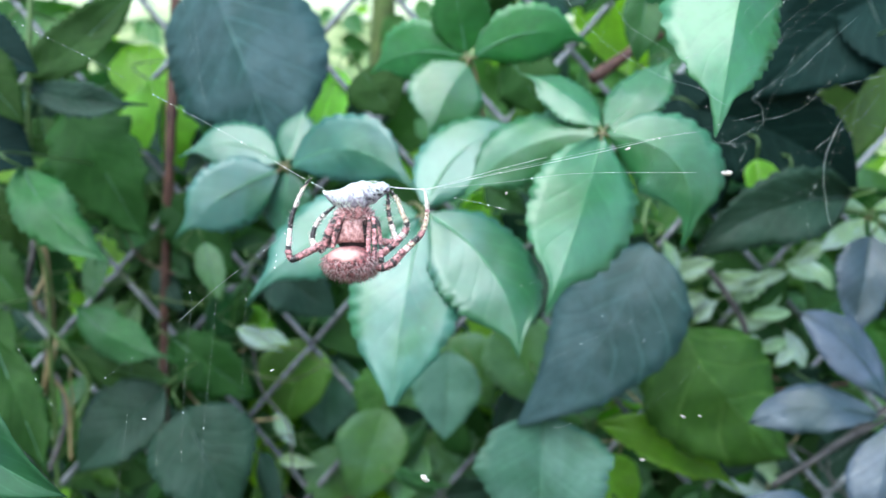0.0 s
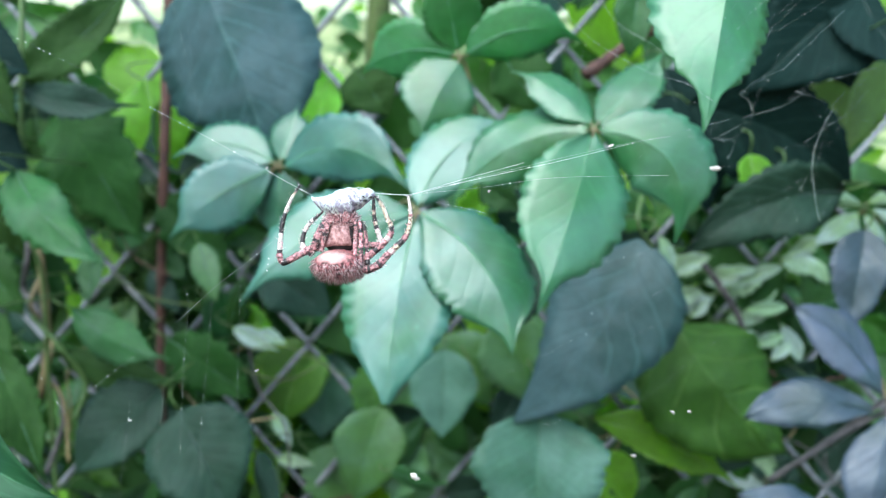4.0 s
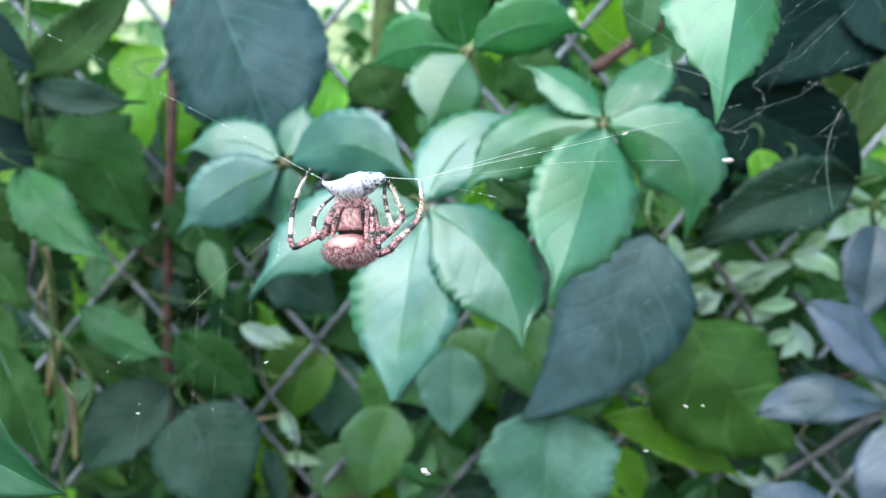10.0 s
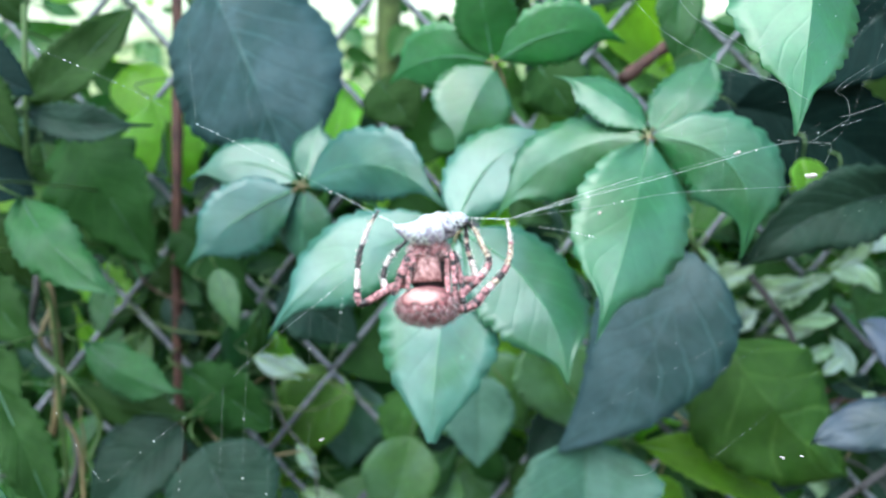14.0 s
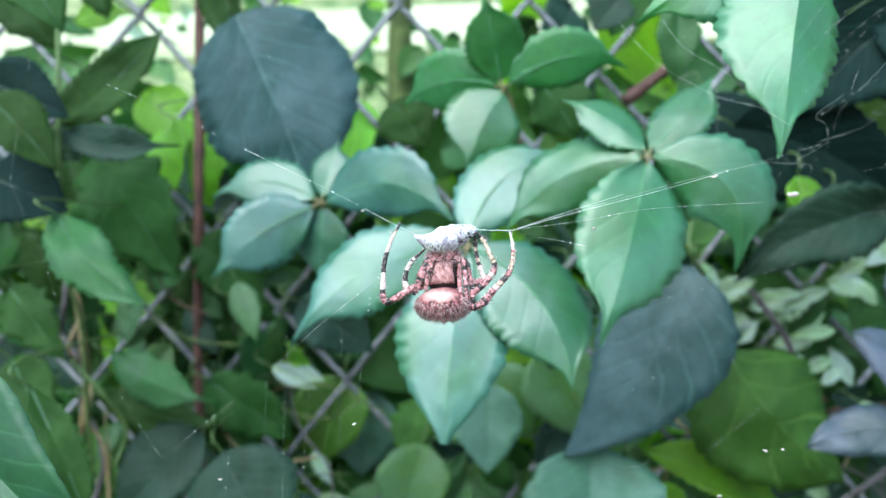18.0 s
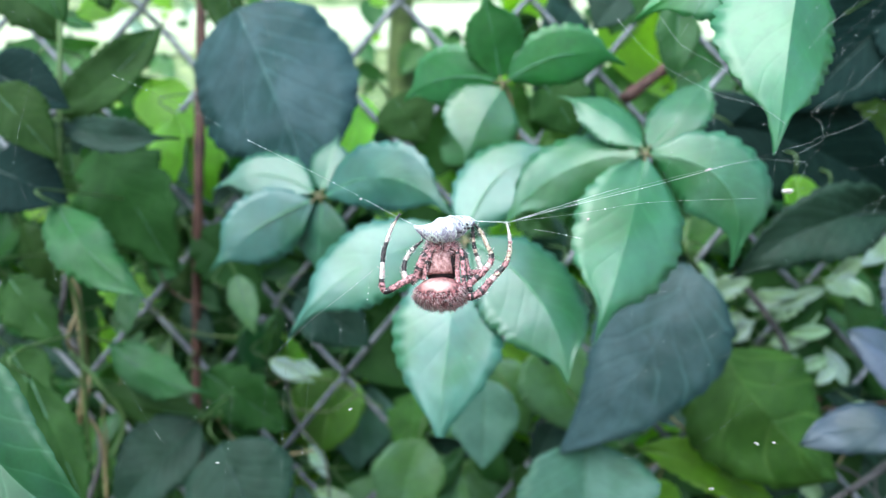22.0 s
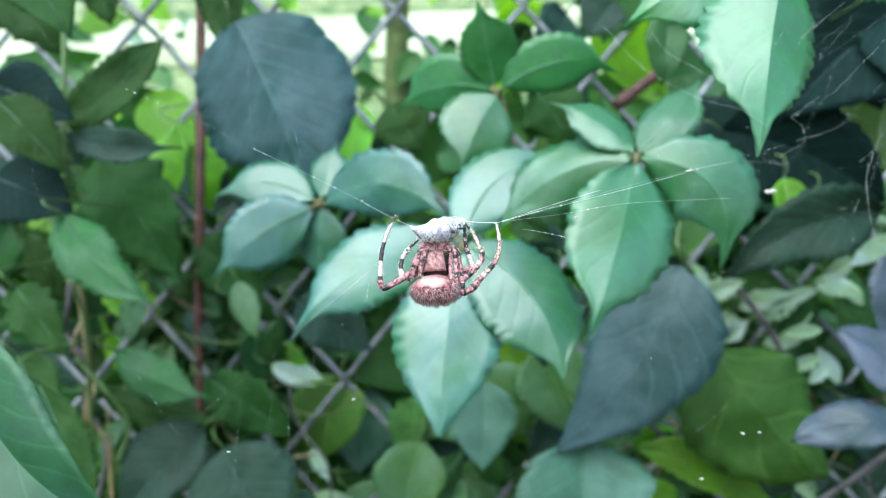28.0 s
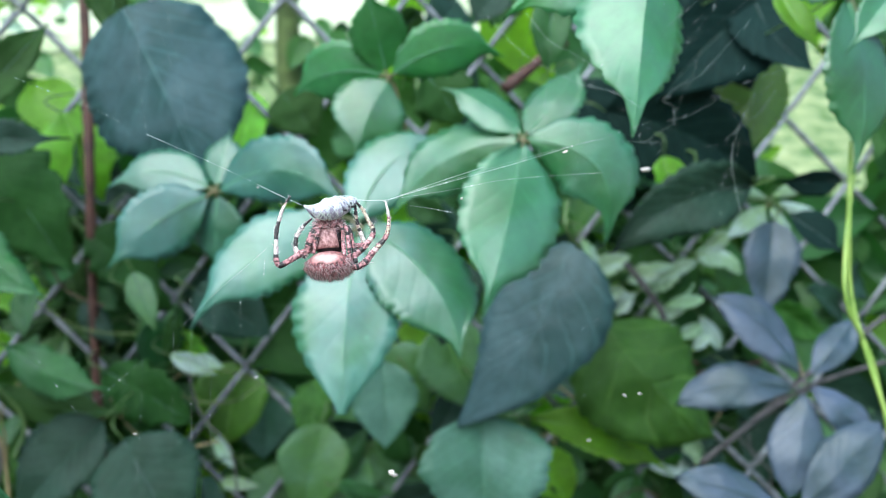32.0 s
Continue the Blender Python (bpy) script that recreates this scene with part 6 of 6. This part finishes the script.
    strand(w, [(0.06729, 0.226, 1.33971), (0.07156, 0.227, 1.33944), (0.07517, 0.228, 1.3391)], 5e-05, 4, 91, FINE)
    strand(w, [(0.04426, 0.232, 1.36945), (0.04728, 0.232, 1.36467), (0.05048, 0.232, 1.36091), (0.05685, 0.232, 1.35705), (0.06306, 0.232, 1.35290)], 7.0e-05, 7, 100, FINE)
    strand(w, [(0.05512, 0.232, 1.37346), (0.05201, 0.232, 1.36743), (0.04958, 0.232, 1.36430)], 4.0e-05, 3, 101, FINE)
    strand(w, [(0.05048, 0.232, 1.36091), (0.04855, 0.232, 1.34712), (0.04589, 0.232, 1.33265), (0.04303, 0.232, 1.32519)], 4.0e-05, 2, 102, FINE)
    strand(w, [(0.05685, 0.232, 1.35705), (0.05765, 0.232, 1.34682), (0.05622, 0.232, 1.33087), (0.05413, 0.232, 1.31672)], 4.0e-05, 2, 103, FINE)
    strand(w, [(0.06306, 0.232, 1.35290), (0.05791, 0.232, 1.34594)], 4.0e-05, 1, 104, FINE)
    strand(w, [(0.06658, 0.226, 1.33091), (0.07356, 0.226, 1.33012), (0.07873, 0.226, 1.32939), (0.07688, 0.226, 1.32507)], 6.0e-05, 3, 105, FINE)
    strand(w, [(0.07370, 0.226, 1.33012), (0.08315, 0.226, 1.33519)], 6.0e-05, 3, 106, FINE)
    strand(w, [(0.08315, 0.226, 1.33519), (0.08275, 0.226, 1.33959), (0.08032, 0.226, 1.34208), (0.08780, 0.226, 1.34707)], 6.0e-05, 4, 107, FINE)
    strand(w, [(0.07556, 0.222, 1.34676), (0.08308, 0.222, 1.35236), (0.08816, 0.222, 1.35917)], 5.0e-05, 4, 108, FINE)
    strand(w, [(0.08086, 0.220, 1.36116), (0.08747, 0.220, 1.36592), (0.09353, 0.220, 1.37070)], 6.0e-05, 4, 109, FINE)
    strand(w, [(0.08525, 0.222, 1.35871), (0.09208, 0.222, 1.36420), (0.09918, 0.222, 1.36954)], 5.0e-05, 5, 110, FINE)
    strand(w, [(0.08765, 0.222, 1.35639), (0.09781, 0.222, 1.36274), (0.10460, 0.222, 1.36725)], 5.0e-05, 5, 111, FINE)
    strand(w, [(0.06867, 0.226, 1.32278), (0.07400, 0.226, 1.32304), (0.07961, 0.226, 1.32315)], 4.0e-05, 2, 112, FINE)
    strand(w, [(0.06908, 0.226, 1.32249), (0.06843, 0.226, 1.31629)], 4.0e-05, 1, 113, FINE)
    strand(w, [(0.07249, 0.218, 1.35739), (0.07707, 0.218, 1.36382), (0.08132, 0.218, 1.36862)], 5.0e-05, 4, 114, FINE)
    strand(w, [(0.09287, 0.226, 1.34039), (0.09834, 0.226, 1.34446), (0.10443, 0.226, 1.34992)], 5.0e-05, 5, 115, FINE)
    strand(w, [(0.07922, 0.226, 1.31258), (0.08771, 0.226, 1.31514), (0.09769, 0.226, 1.32047)], 4.0e-05, 4, 116, FINE)
    return w


def fleck(place, size, seed):
    """A scrap of husk that hangs in the web."""
    rnd = random.Random(seed)
    bm = bmesh.new()
    for k in range(3):
        ellipsoid(bm, [q * 1000 + rnd.uniform(-0.6, 0.6) * size * 500 for q in place], (size * 380, size * 180, size * 200), 0.4, 5, 6, 8)
    tagged(part("husk", bm, cream), "small pale husk caught in the web", "debris", "husks in the web")


fleck((0.07345, 0.225, 1.32249), 0.00269, 0)
fleck((-0.0031, 0.19, 1.25233), 0.00206, 1)
fleck((0.05618, 0.2, 1.26434), 0.00094, 2)
fleck((0.06021, 0.2, 1.26459), 0.00081, 3)
fleck((-0.02721, 0.136, 1.28372), 0.00058, 4)
fleck((0.05103, 0.22, 1.24937), 0.00103, 5)
fleck((-0.04945, 0.14, 1.27493), 0.00059, 6)
fleck((0.01117, 0.136, 1.31279), 0.00058, 7)
fleck((0.03271, 0.146, 1.32107), 0.00082, 8)
fleck((-0.02427, 0.131, 1.31656), 0.00047, 9)


spider, prey, hung = make_spider(), make_prey(), make_hung_web()
make_side_web()


def motions():
    walk(spider, [(t, pose(*p, 0, 0, turn)) for t, p, turn in SWAY])
    walk(prey, [(t, pose(*p, 0, 0, turn * 3.2)) for t, p, turn in SWAY])
    walk(hung, [(t, pose(*p)) for t, p, turn in SWAY])


motions()
